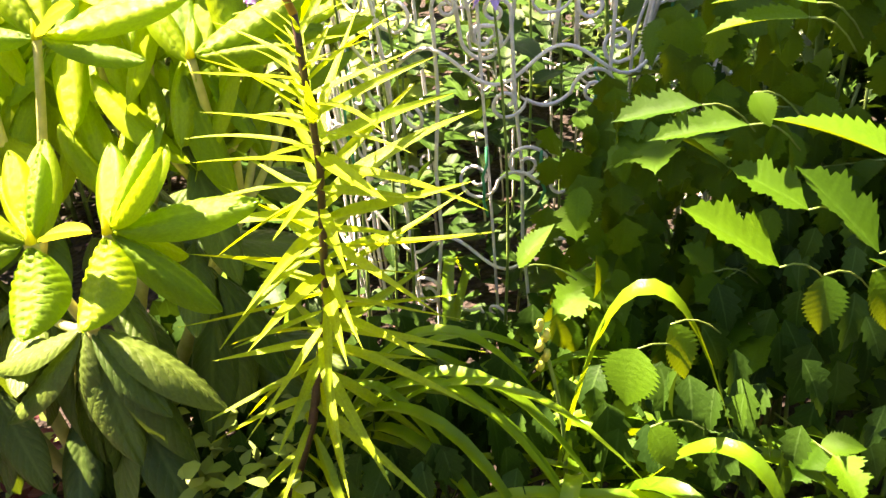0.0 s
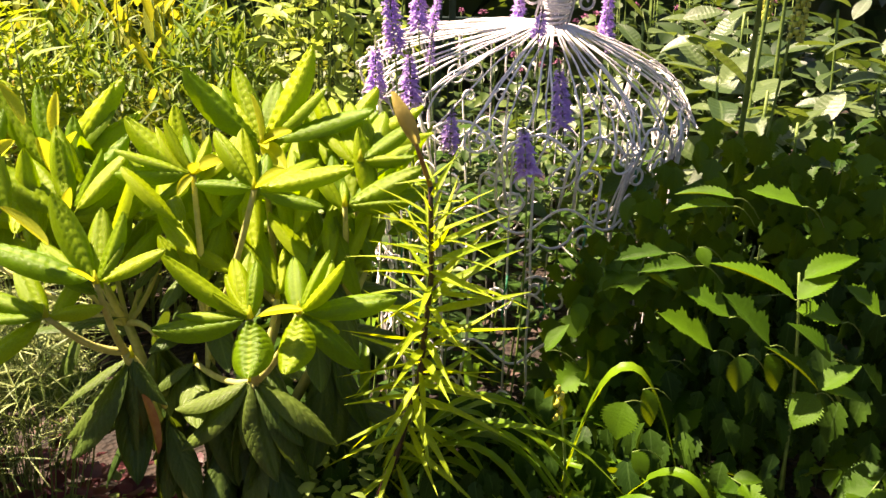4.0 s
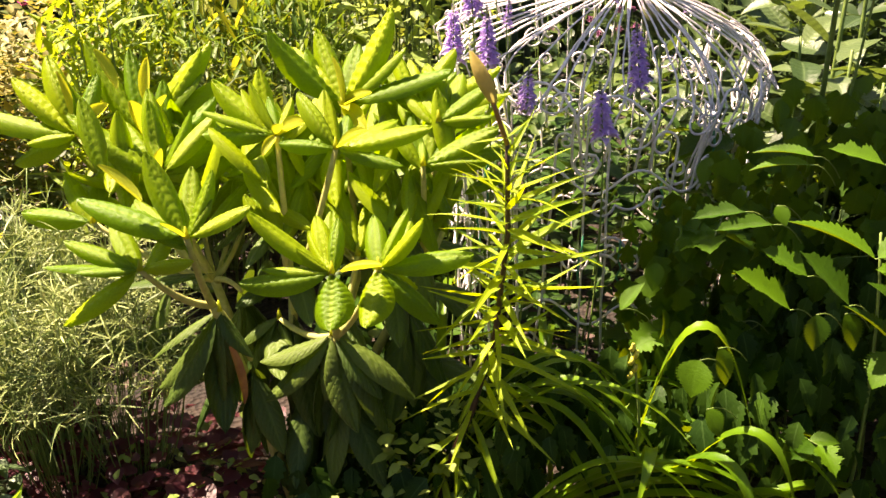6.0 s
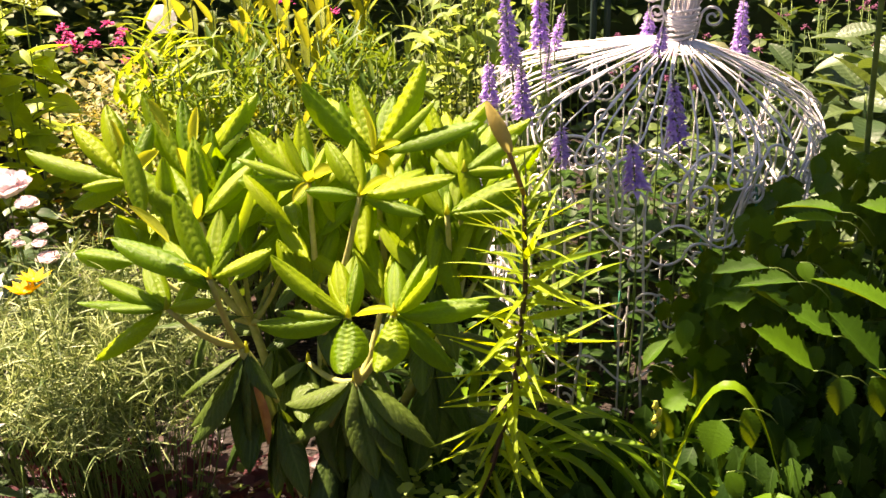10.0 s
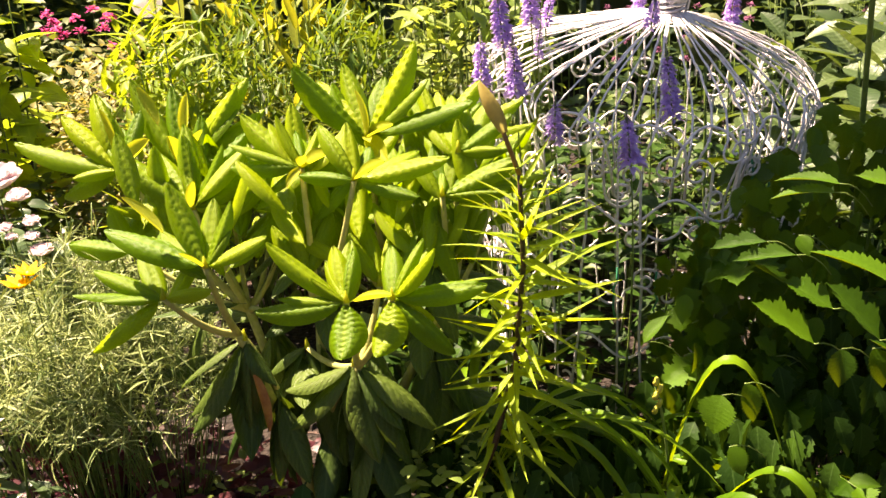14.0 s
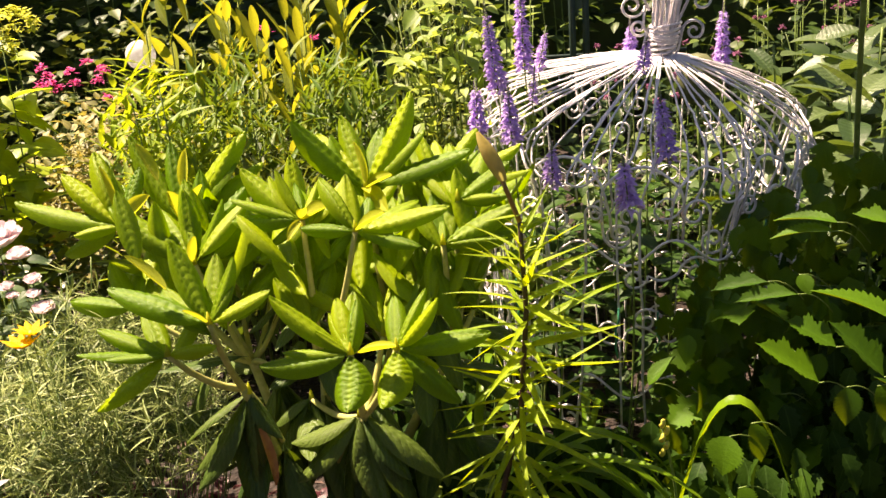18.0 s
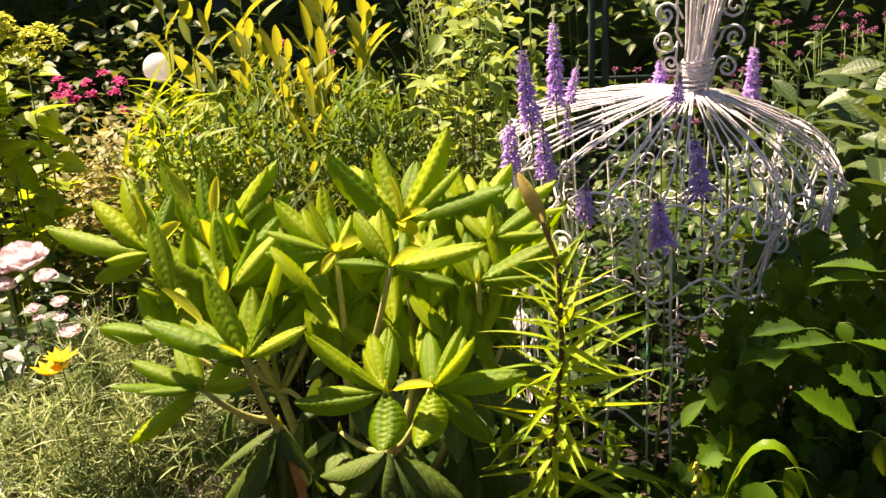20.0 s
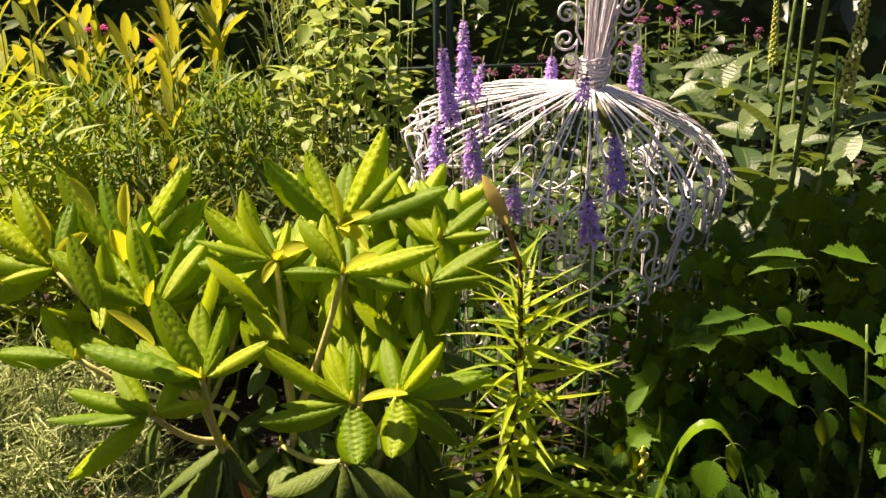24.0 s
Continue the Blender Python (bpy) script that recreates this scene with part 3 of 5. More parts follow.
# ---- lily ----
def lily():
    rng = random.Random(9)
    base = Vector((0.0, 1.3, 0.0))
    ob = thing("lily_plant", base, "lily with a dark stem, narrow leaves and one closed bud", "lily")
    knots = [base, (0.03, 1.275, 0.166), (0.078, 1.27, 0.3), (0.112, 1.268, 0.44), (0.127, 1.269, 0.6), (0.124, 1.27, 0.735), (0.103, 1.272, 0.795)]
    pts = []
    for a, b in zip(knots, knots[1:]):
        pts += bend(a, b, (0, 0, 0), 4)[:-1]
    pts.append(Vector(knots[-1]))
    hang("stem", tube("stem", pts[:-4], (0.0062, 0.0034), M_LILYSTEM, 8), ob, Matrix.Identity(4))
    hang("bud_stalk", tube("bud_stalk", pts[-5:], (0.0036, 0.0032), M_BUDSTEM, 8), ob, Matrix.Identity(4), "orange-brown bud stalk")
    # bud
    vs, fs = [], []
    top, tip = Vector(knots[-1]), Vector((0.073, 1.278, 0.862))
    ax = tip - top
    for i in range(9):
        s = i / 8
        r = 0.0105 * math.sin(math.pi * min(1, 0.12 + s * 0.85)) ** 0.8 + 0.001
        for k in range(9):
            a = 2 * math.pi * k / 9
            rr = r * (1 + 0.12 * math.cos(3 * a))
            vs.append(top + ax * s + Vector((rr * math.cos(a), rr * math.sin(a), 0)))
    for i in range(8):
        for k in range(9):
            a, b = i * 9 + k, i * 9 + (k + 1) % 9
            fs.append((a, b, b + 9, a + 9))
    hang("bud", mesh_from("bud", vs, fs, M_BUD), ob, Matrix.Identity(4), "long closed olive-brown bud")
    meshes = [leaf_mesh("lily_leaf", M_LILY, length=1, width=0.088, kind="lance", nu=10, nv=4, fold=0.6 if n % 2 else 0.3, droop=(0.0, 0.12, 0.24, -0.06)[n], twist=(0.5, -0.6, 0.2, -0.3)[n]) for n in range(4)]
    n = 0
    z = 0.725
    while z > 0.1:
        s = (0.735 - z) / 0.62
        # place on the stem
        p = min(pts, key=lambda q: abs(q.z - z))
        a = n * 137.5 + rng.uniform(-14, 14)
        L = (0.05 + 0.08 * min(1, s * 5) + rng.uniform(-0.026, 0.022)) * (1.0 + 0.2 * max(0, math.cos(radians(a))))
        el = 42 - 98 * min(1, s * 1.1) + rng.uniform(-24, 20)
        hang("leaf", meshes[n % 4], ob, at(Vector((p.x, p.y, z)), basis(heading(a, el), rng.uniform(-0.5, 0.5)), (L * rng.uniform(0.85, 1.15), L, L)))
        z -= (0.0027 + 0.0028 * rng.random()) * (1 if z > 0.38 else 2)
        n += 1
    for az, el, L in ((20, 35, 0.055), (190, -5, 0.05), (100, 20, 0.04), (265, 15, 0.035)):
        hang("leaf", meshes[0], ob, at((0.124, 1.27, 0.745), basis(heading(az, el)), (1.7 * L, L, L)))


# ---- wire dress ----
DRESS = Vector((0.327, 1.86, 0.0))


def spiral(centre, right, up, r0, turns, n=22, start=0.0, sense=1):
    out = []
    for i in range(n + 1):
        s = i / n
        a = start + sense * turns * 2 * math.pi * s
        r = r0 * (1 - 0.82 * s)
        out.append(centre + right * (r * math.cos(a)) + up * (r * math.sin(a)))
    return out


def wire_dress():
    rng = random.Random(2)
    ob = thing("wire_dress", DRESS, "white wire garden dress with a wide scrolled skirt", "garden ornament")
    R, TOP = 0.318, 0.856
    count = 66
    one = Matrix.Identity(4)
    neck = Vector((0.045, 0.0, 0.845))

    def dome(a, th, spread=1.0):
        """A place on the skirt: a round the waist, th from the waist (0) to the rim (90 degrees) and below it."""
        u = math.sin(min(th, math.pi / 2))
        low = max(0.0, th - math.pi / 2)
        r = 0.016 * (1 - u) + R * spread * u - 0.1 * low
        # bent down in front and at one side, nearly level at the back
        slope = 0.07 - 0.03 * math.sin(a) + 0.02 * math.cos(a)
        drop = 0.05 + 0.012 * math.cos(a) - 0.025 * math.sin(a)
        z = TOP - slope * u - drop * (1 - math.sqrt(max(0.0, 1 - u ** 2.6))) - 0.3 * low
        return DRESS + Vector((neck.x * (1 - u) + r * math.cos(a), neck.y * (1 - u) + r * math.sin(a), z))

    for k in range(count):
        a = 2 * math.pi * k / count + rng.uniform(-0.06, 0.06)
        spread = 1 + rng.uniform(-0.13, 0.04)
        side = Vector((-math.sin(a), math.cos(a), 0))
        reach = radians((78, 90, 96, 84, 104)[k % 5] + rng.uniform(-5, 5))
        sway = rng.uniform(-0.12, 0.12)
        pts = [dome(a + sway * math.sin(math.pi * i / 18), reach * i / 18, spread) for i in range(19)]
        if k % 6 and k % 2:
            # the free end is rolled into a scroll
            sense = rng.choice((-1, 1))
            r0 = rng.uniform(0.018, 0.034)
            way = (pts[-1] - pts[-3]).normalized()
            c = pts[-1] + side * (r0 * sense)
            pts += spiral(c, side * -sense, way, r0, 1.3, 22)[1:]
        elif k % 6 == 0:
            foot = Vector((DRESS.x + 0.84 * (pts[-1].x - DRESS.x), DRESS.y + 0.84 * (pts[-1].y - DRESS.y), rng.uniform(0.02, 0.2)))
            pts += [pts[-1].lerp(foot, q / 4) for q in range(1, 5)]
        pts = [p + jit(rng, 0.0012) for p in pts]
        hang("wire", tube("wire", pts, rng.uniform(0.0017, 0.0022), M_WIRE, 6), ob, one)
    # wide arches along the rim, each ending in a scroll
    for k in range(15):
        a = 2 * math.pi * k / 15 + rng.uniform(-0.1, 0.1)
        half, sense = rng.uniform(0.16, 0.24), rng.choice((-1, 1))
        pts = []
        for i in range(17):
            q = math.pi * i / 16
            pts.append(dome(a - sense * half * math.cos(q), radians(108 - 40 * math.sin(q)), 1.0))
        side = Vector((-math.sin(a), math.cos(a), 0))
        r0 = 0.028
        pts += spiral(pts[-1] - side * (sense * r0), side * sense, Vector((0, 0, -1)), r0, 1.4, 22)[1:]
        hang("arch", tube("arch", [p + jit(rng, 0.001) for p in pts], 0.0025, M_WIRE, 6), ob, one)
    # scrolls lower down, between the straight wires
    n_scroll = 24
    for k in range(n_scroll):
        a = 2 * math.pi * k / n_scroll + rng.uniform(-0.05, 0.05)
        out = Vector((math.cos(a), math.sin(a), 0))
        side = Vector((-out.y, out.x, 0))
        for level, (z, rad, rr) in enumerate(((0.53, 0.03, 0.95), (0.43, 0.028, 0.92), (0.33, 0.026, 0.9), (0.2, 0.03, 0.86))):
            if rng.random() < (0.5, 0.6, 0.7, 0.6)[level]:
                continue
            c = DRESS + out * (R * rr) + Vector((0, 0, z + rng.uniform(-0.02, 0.02)))
            sense = rng.choice((-1, 1))
            up = Vector((0, 0, 1 if (k + level) % 2 else -1)) + out * 0.15
            s1 = spiral(c, side * sense, up, rad, 1.4, 22)
            s2 = spiral(c + side * (sense * 3.6 * rad), side * -sense, up * -1, rad * 0.8, 1.2, 20)
            hang("scroll", tube("scroll", s2[::-1] + bend(s2[0], s1[0], up * -0.012, 6)[1:-1] + s1, 0.0023, M_WIRE, 6), ob, one)
    for z, rr in ((0.57, 0.95), (0.3, 0.87)):
        pts = []
        for i in range(181):
            a = 2 * math.pi * i / 180
            pts.append(DRESS + Vector((math.cos(a), math.sin(a), 0)) * (R * rr * (1 + 0.015 * math.sin(9 * a))) + Vector((0, 0, z + 0.022 * math.sin(12 * a))))
        hang("hoop", tube("hoop", pts, 0.0024, M_WIRE, 5), ob, one)
    # upright wires, rolled in at the top
    for k in range(22):
        a = 2 * math.pi * (k + 0.5) / 22 + rng.uniform(-0.08, 0.08)
        out = Vector((math.cos(a), math.sin(a), 0))
        lean = rng.uniform(-0.06, 0.02)
        pts = [DRESS + out * (R * (0.97 - 0.12 * (q / 6) ** 0.7)) + Vector((0, 0, 0.64 - 0.62 * q / 6)) + jit(rng, 0.004) + Vector((-out.y, out.x, 0)) * (lean * q / 6) for q in range(7)]
        side = Vector((-out.y, out.x, 0)) * rng.choice((-1, 1))
        r0 = rng.uniform(0.016, 0.028)
        pts = spiral(pts[0] + side * r0, side * -1, Vector((0, 0, 1)), r0, 1.3, 20)[:0:-1] + pts
        hang("upright", tube("upright", pts, 0.0025, M_WIRE, 5), ob, one)
    # waist: bundle of wires, with a bandage of wound wire
    top = Vector((0.08, 0.0, 1.13))
    for k in range(19):
        a = 2.4 * k
        r = 0.005 + 0.017 * math.sqrt((k + 0.5) / 19)
        off = Vector((math.cos(a), math.sin(a), 0))
        pts = [DRESS + neck.lerp(top, q / 6) + off * (r * (1 + 2.3 * max(0, q / 6 - 0.22) ** 1.3)) for q in range(7)]
        hang("bodice_wire", tube("bodice_wire", pts, 0.0024, M_WIRE, 6), ob, one)
    for n in range(9):
        ring = []
        c = DRESS + neck.lerp(top, 0.03 + 0.024 * n)
        for i in range(19):
            a = 2 * math.pi * i / 18
            ring.append(c + Vector(((0.024 + 0.0006 * n) * math.cos(a), (0.024 + 0.0006 * n) * math.sin(a), 0.003 * math.sin(a + n) + rng.uniform(-0.001, 0.001))))
        hang("binding", tube("binding", ring, 0.0028, M_WIRE, 6), ob, one)
    for s, sg, r0, dz in ((-1, 1, 0.022, 0.15), (-1, -1, 0.024, 0.10), (1, -1, 0.022, 0.16), (1, 1, 0.024, 0.105), (1, -1, 0.018, 0.21), (-1, 1, 0.02, 0.2), (-1, -1, 0.018, 0.06), (1, 1, 0.022, 0.05)):
        c = DRESS + neck + Vector((s * (0.062 if dz > 0.07 else 0.05) + 0.01, -0.005 * sg, dz))
        pts = [DRESS + neck + Vector((s * 0.02, 0, max(0.0, dz - 0.06))), DRESS + neck + Vector((s * 0.032, 0, dz - 0.035))] + spiral(c, Vector((-s, 0, 0)), Vector((0, 0.1, sg)), r0, 1.5, 22)
        hang("curl", tube("curl", pts, 0.0027, M_WIRE, 6), ob, one)
    for k in range(7):
        a = rng.uniform(3.6, 5.9)
        out = Vector((math.cos(a), math.sin(a), 0))
        z = rng.uniform(0.4, 0.68)
        c = DRESS + out * (R * 0.95)
        pts = [c + Vector((0, 0, z)) + jit(rng, 0.004) + Vector((0, 0, -0.018 * q)) for q in range(6)]
        hang("tie", tube("tie", pts, 0.002, M_GREENWIRE, 5), ob, one, "green binding wire")


# ---- salvia spikes ----
def salvia():
    rng = random.Random(12)
    floret = leaf_grid(length=1, width=0.75, kind="ovate", nu=3, nv=2, fold=0.5, droop=0.3)
    # foot and tip of each spike: x, y, z, tip x, tip z, thickness
    spikes = ((0.12, 1.8, 0.847, 0.115, 1.028, 1.05), (0.077, 1.68, 0.833, 0.06, 0.996, 1.1), (0.102, 1.58, 0.766, 0.099, 0.868, 1.1), (0.044, 1.6, 0.768, 0.045, 0.876, 1.1),
              (0.166, 1.55, 0.698, 0.168, 0.775, 1), (0.288, 1.505, 0.67, 0.278, 0.761, 1.25), (0.36, 1.6, 0.721, 0.343, 0.846, 1.15), (0.505, 2.0, 0.77, 0.508, 0.939, 1.15),
              (0.327, 2.0, 0.814, 0.325, 0.905, 1.1), (0.144, 1.85, 0.839, 0.162, 0.921, 0.8), (0.332, 1.76, 0.845, 0.339, 0.903, 0.9), (0.135, 1.68, 0.811, 0.142, 0.878, 0.55), (0.028, 1.5, 0.672, 0.024, 0.698, 0.9))
    for x, y, z0, x1, z1, fat in spikes:
        ob = thing("veronica_spike", (x - 0.03, y + 0.06, 0), "violet veronica flower spike on a thin green stem", "flower", "veronica spikes in the dress")
        a, b = Vector((x, y, z0)), Vector((x1, y, z1))
        hang("stem", tube("stem", bend((x - 0.03, y + 0.06, 0), a, (0.02, 0, 0), 8) + [b], (0.0026, 0.0012), M_STEM, 5), ob, Matrix.Identity(4))
        poses = []
        total = int(330 * (z1 - z0) / 0.12)
        for n in range(total):
            s = n / total
            s = s ** 0.9
            if s > 0.8:
                continue
            p = a.lerp(b, s)
            r = 0.0155 * fat * (1 - s) ** 0.6 * (0.7 + 0.6 * rng.random())
            ang = n * 137.5
            out = heading(ang, rng.uniform(-20, 35))
            poses.append(at(p + out * r * 0.35, basis(out, rng.uniform(-1, 1)), (r * 0.7, r * 0.9, r)))
        hang("floret_spike", cloud("floret_spike", floret, poses, M_SALVIA), ob, Matrix.Identity(4))
        poses = []
        for n in range(70):
            s = 0.66 + 0.34 * n / 70
            p = a.lerp(b, s)
            r = 0.0055 * fat * (1.1 - s) ** 0.5 * 1.6
            out = heading(n * 137.5, 35)
            poses.append(at(p, basis(out), (r * 0.6, r, r)))
        hang("bud_tip", cloud("bud_tip", floret, poses, M_SALVIABUD), ob, Matrix.Identity(4), "unopened greyish tip")


rhododendron()
lily()
wire_dress()
salvia()


# ---- daylily blades ----
def blade(name, pts, width, mat, fold=0.35):
    """A strap leaf along a curve, creased down its middle."""
    pts = [Vector(p) for p in pts]
    n = len(pts)
    vs, fs, uvs = [], [], []
    for i, p in enumerate(pts):
        d = (pts[min(i + 1, n - 1)] - pts[max(i - 1, 0)]).normalized()
        x = d.cross(Vector((0, 0, 1)))
        x = x.normalized() if x.length > 0.05 else Vector((0, -1, 0))
        z = x.cross(d)
        w = width / 2 * outline(i / (n - 1), "strap")
        for j in range(5):
            v = j / 2 - 1
            vs.append(p + x * (v * w) + z * (abs(v) * w * fold))
            uvs.append((j / 4, i / (n - 1)))
    for i in range(n - 1):
        for j in range(4):
            k = i * 5 + j
            fs.append((k, k + 1, k + 6, k + 5))
    return mesh_from(name, vs, fs, mat, uvs)


def arc3(a, b, c, n=16):
    """A smooth curve from a over b to c."""
    a, b, c = Vector(a), Vector(b), Vector(c)
    q = b * 2 - (a + c) * 0.5
    return [a * (1 - s) ** 2 + q * (2 * s * (1 - s)) + c * s * s for s in [i / n for i in range(n + 1)]]


def daylily(base, blades, seed, label):
    rng = random.Random(seed)
    ob = thing("daylily", base, label, "daylily", "daylily clumps")
    for mid, tip, w in blades:
        hang("blade", blade("blade", arc3(Vector(base) + Vector((rng.uniform(-0.03, 0.03), rng.uniform(-0.02, 0.02), 0)), mid, tip), w, M_STRAP), ob, Matrix.Identity(4))
    return ob


def daylilies():
    one = daylily((0.33, 1.3, 0), [((0.4, 1.27, 0.438), (0.515, 1.26, 0.26), 0.027), ((0.345, 1.2, 0.28), (0.31, 1.12, 0.2), 0.018), ((0.47, 1.2, 0.31), (0.56, 1.14, 0.18), 0.024),
                                   ((0.43, 1.18, 0.28), (0.5, 1.1, 0.12), 0.024), ((0.5, 1.25, 0.25), (0.66, 1.2, 0.16), 0.022), ((0.45, 1.3, 0.2), (0.62, 1.25, 0.1), 0.022)], 3,
                  "daylily clump with a tall arching strap leaf")
    hang("scape", tube("scape", bend((0.33, 1.3, 0.05), (0.316, 1.262, 0.415), (0.02, 0, 0), 8), (0.003, 0.002), M_STEM, 6), one, Matrix.Identity(4))
    for k in range(5):
        c = Vector((0.316 + 0.006 * (k % 2), 1.262, 0.415 - 0.012 * k))
        hang("flower_bud", tube("flower_bud", [c, c + Vector((0.002, -0.003, 0.006)), c + Vector((0.002, -0.003, 0.012))], (0.0045, 0.003), M_PALE_BUD, 6), one, Matrix.Identity(4), "small yellow-green bud")
    rng = random.Random(5)
    for c, n, hh in (((0.0, 1.34, 0), 24, 0.36), ((0.08, 1.2, 0), 14, 0.26), ((0.2, 1.4, 0), 14, 0.3), ((0.36, 1.22, 0), 12, 0.22)):
        rows = []
        for k in range(n):
            a = radians(rng.uniform(-32, 12) if k % 6 else rng.uniform(40, 110))
            L = rng.uniform(0.3, 0.5)
            h = hh * rng.uniform(0.55, 1.0)
            mid = (c[0] + 0.5 * L * math.cos(a), c[1] + 0.45 * L * math.sin(a), h)
            tip = (c[0] + 1.0 * L * math.cos(a), c[1] + 0.9 * L * math.sin(a), h * rng.uniform(0.25, 0.85))
            rows.append((mid, tip, rng.uniform(0.011, 0.019)))
        daylily(c, rows, int(100 * c[0]), "daylily clump of dark green strap leaves")


# bush leaf with lowered greens: shade of the back beds put into the colour
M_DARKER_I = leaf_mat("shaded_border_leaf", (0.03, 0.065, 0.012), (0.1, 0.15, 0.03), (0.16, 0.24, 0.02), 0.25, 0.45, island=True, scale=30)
M_PALE_BUD = plain_mat("pale_bud", (0.5, 0.5, 0.05), (0.68, 0.6, 0.1), 0.5, 90)


# ---- toothed foliage ----
def toothed_leaves():
    """Black cohosh: long stalks with compound, sharply toothed leaves."""
    rng = random.Random(21)
    sets = [leaf_mesh("leaflet", M_ACTAEA, length=1, width=(0.95, 0.62, 0.85)[n], kind=("lobed", "ovate", "lobed")[n], nu=39, nv=4, fold=0.3, droop=(0.1, 0.25, 0.4)[n], ripple=0.004, teeth=13, tooth=0.34, twist=(0.2, -0.2, 0)[n]) for n in range(3)]

    def compound(ob, root, d, size, spread=1.0):
        """Leaf stalk with pairs of leaflets and one at the end."""
        root, d = Vector(root), Vector(d).normalized()
        side = d.cross(Vector((0, 0, 1))).normalized()
        stalk = hang("leaf_stalk", tube("leaf_stalk", [root, root + d * size * 1.6], (0.0013, 0.0009), M_STEM, 5), ob, Matrix.Identity(4))
        for s, sgn in ((0.75, 1), (0.8, -1), (1.25, 1), (1.28, -1), (1.6, 0)):
            p = root + d * (size * s)
            ld = (d * (0.55 if sgn else 1) + side * (0.9 * sgn * spread) + Vector((0, 0, rng.uniform(-0.5, 0.1)))).normalized()
            L = size * rng.uniform(0.75, 1.15)
            hang("leaflet", sets[rng.randrange(3)], ob, at(p, basis(ld, rng.uniform(-0.5, 0.5)), (L, L, L)))

    plants = (((0.78, 1.44, 0), 0.52, 9), ((0.62, 1.5, 0), 0.46, 8), ((1.0, 1.5, 0), 0.6, 8), ((0.86, 1.24, 0), 0.34, 7), ((0.56, 1.34, 0), 0.3, 6), ((1.06, 1.27, 0), 0.44, 7), ((0.74, 1.7, 0), 0.6, 8), ((1.2, 1.75, 0), 0.7, 7), ((0.5, 1.5, 0), 0.58, 9), ((0.62, 1.62, 0), 0.62, 9))
    for n, (base, h, leaves) in enumerate(plants):
        ob = thing("black_cohosh", base, "black cohosh with dark green sharply toothed leaves", "perennial plant", "black cohosh plants")
        b = Vector(base)
        for k in range(2):
            hang("stem", tube("stem", bend(b + Vector((0.02 * k, 0, 0)), b + Vector((rng.uniform(-0.06, 0.06), rng.uniform(-0.06, 0.06), h * 0.8)), (0.01, 0, 0)), (0.004, 0.002), M_STEM, 6), ob, Matrix.Identity(4))
        for k in range(leaves):
            a = 360 * k / leaves + rng.uniform(-25, 25)
            z = h * rng.uniform(0.35, 0.98)
            compound(ob, b + Vector((0, 0, z)) + heading(a, 0) * 0.03, heading(a, rng.uniform(-18, 12)), rng.uniform(0.055, 0.085))
    # leaves that stand out in the sun at the edge
    ob = thing("black_cohosh", (0.68, 1.28, 0), "black cohosh with a sunlit toothed leaf held forward", "perennial plant", "black cohosh plants")
    hang("stem", tube("stem", bend((0.68, 1.28, 0), (0.66, 1.28, 0.6), (0.02, 0, 0)), (0.004, 0.002), M_STEM, 6), ob, Matrix.Identity(4))
    # place, azimuth, rise, length, breadth to length, shape (lobed or plain)
    edge = []
    edge += [((0.537, 1.15, 0.537), -93, -67, 0.052, 0.71, 1), ((0.574, 1.15, 0.538), -45, -58, 0.054, 0.78, 1), ((0.641, 1.13, 0.488), -151, -43, 0.056, 0.97, 1), ((0.644, 1.13, 0.494), 171, 49, 0.1, 0.36, 1), ((0.645, 1.13, 0.495), 10, 36, 0.069, 0.52, 1), ((0.647, 1.13, 0.495), -8, -4, 0.068, 0.36, 1), ((0.609, 1.17, 0.61), 169, 32, 0.125, 0.27, 1)]
    edge += [((0.613, 1.17, 0.611), 18, 30, 0.075, 0.47, 1), ((0.627, 1.19, 0.632), 19, 20, 0.098, 0.38, 1), ((0.508, 1.17, 0.533), 173, 38, 0.099, 0.6, 0), ((0.532, 1.19, 0.574), 162, 30, 0.074, 0.72, 0), ((0.595, 1.19, 0.529), 155, 47, 0.102, 0.54, 0), ((0.49, 1.23, 0.633), -173, 1, 0.085, 0.36, 0), ((0.455, 1.25, 0.644), -173, -1, 0.078, 0.42, 0)]
    edge += [((0.49, 1.23, 0.661), -57, -40, 0.031, 0.87, 1), ((0.3, 1.29, 0.468), 19, 56, 0.055, 0.49, 1), ((0.4, 1.19, 0.441), -130, -63, 0.058, 0.96, 1), ((0.436, 1.23, 0.437), -45, -62, 0.06, 0.65, 1), ((0.545, 1.27, 0.718), 166, 10, 0.083, 0.3, 1), ((0.541, 1.27, 0.706), 180, 5, 0.084, 0.35, 1), ((0.634, 1.25, 0.713), 164, 17, 0.077, 0.56, 0)]
    edge += [((0.68, 1.17, 0.575), 171, 17, 0.067, 0.82, 0), ((0.675, 1.17, 0.516), 159, 48, 0.081, 0.62, 1), ((0.498, 1.33, 0.427), 163, 41, 0.044, 1.02, 0), ((0.744, 1.19, 0.575), 157, 39, 0.066, 0.78, 0), ((0.407, 1.15, 0.385), -41, -47, 0.045, 0.8, 1), ((0.746, 1.15, 0.473), 161, 57, 0.057, 0.76, 0)]
    for p, az, el, L, w, k in edge:
        d = heading(az, el)
        w = min(1.0, max(0.38, w))
        roll = math.copysign(0.15, d.x)
        hang("leaflet", sets[k], ob, at(p, basis(d, roll), (L * w / (0.95, 0.62)[k], L, L * 0.8)))
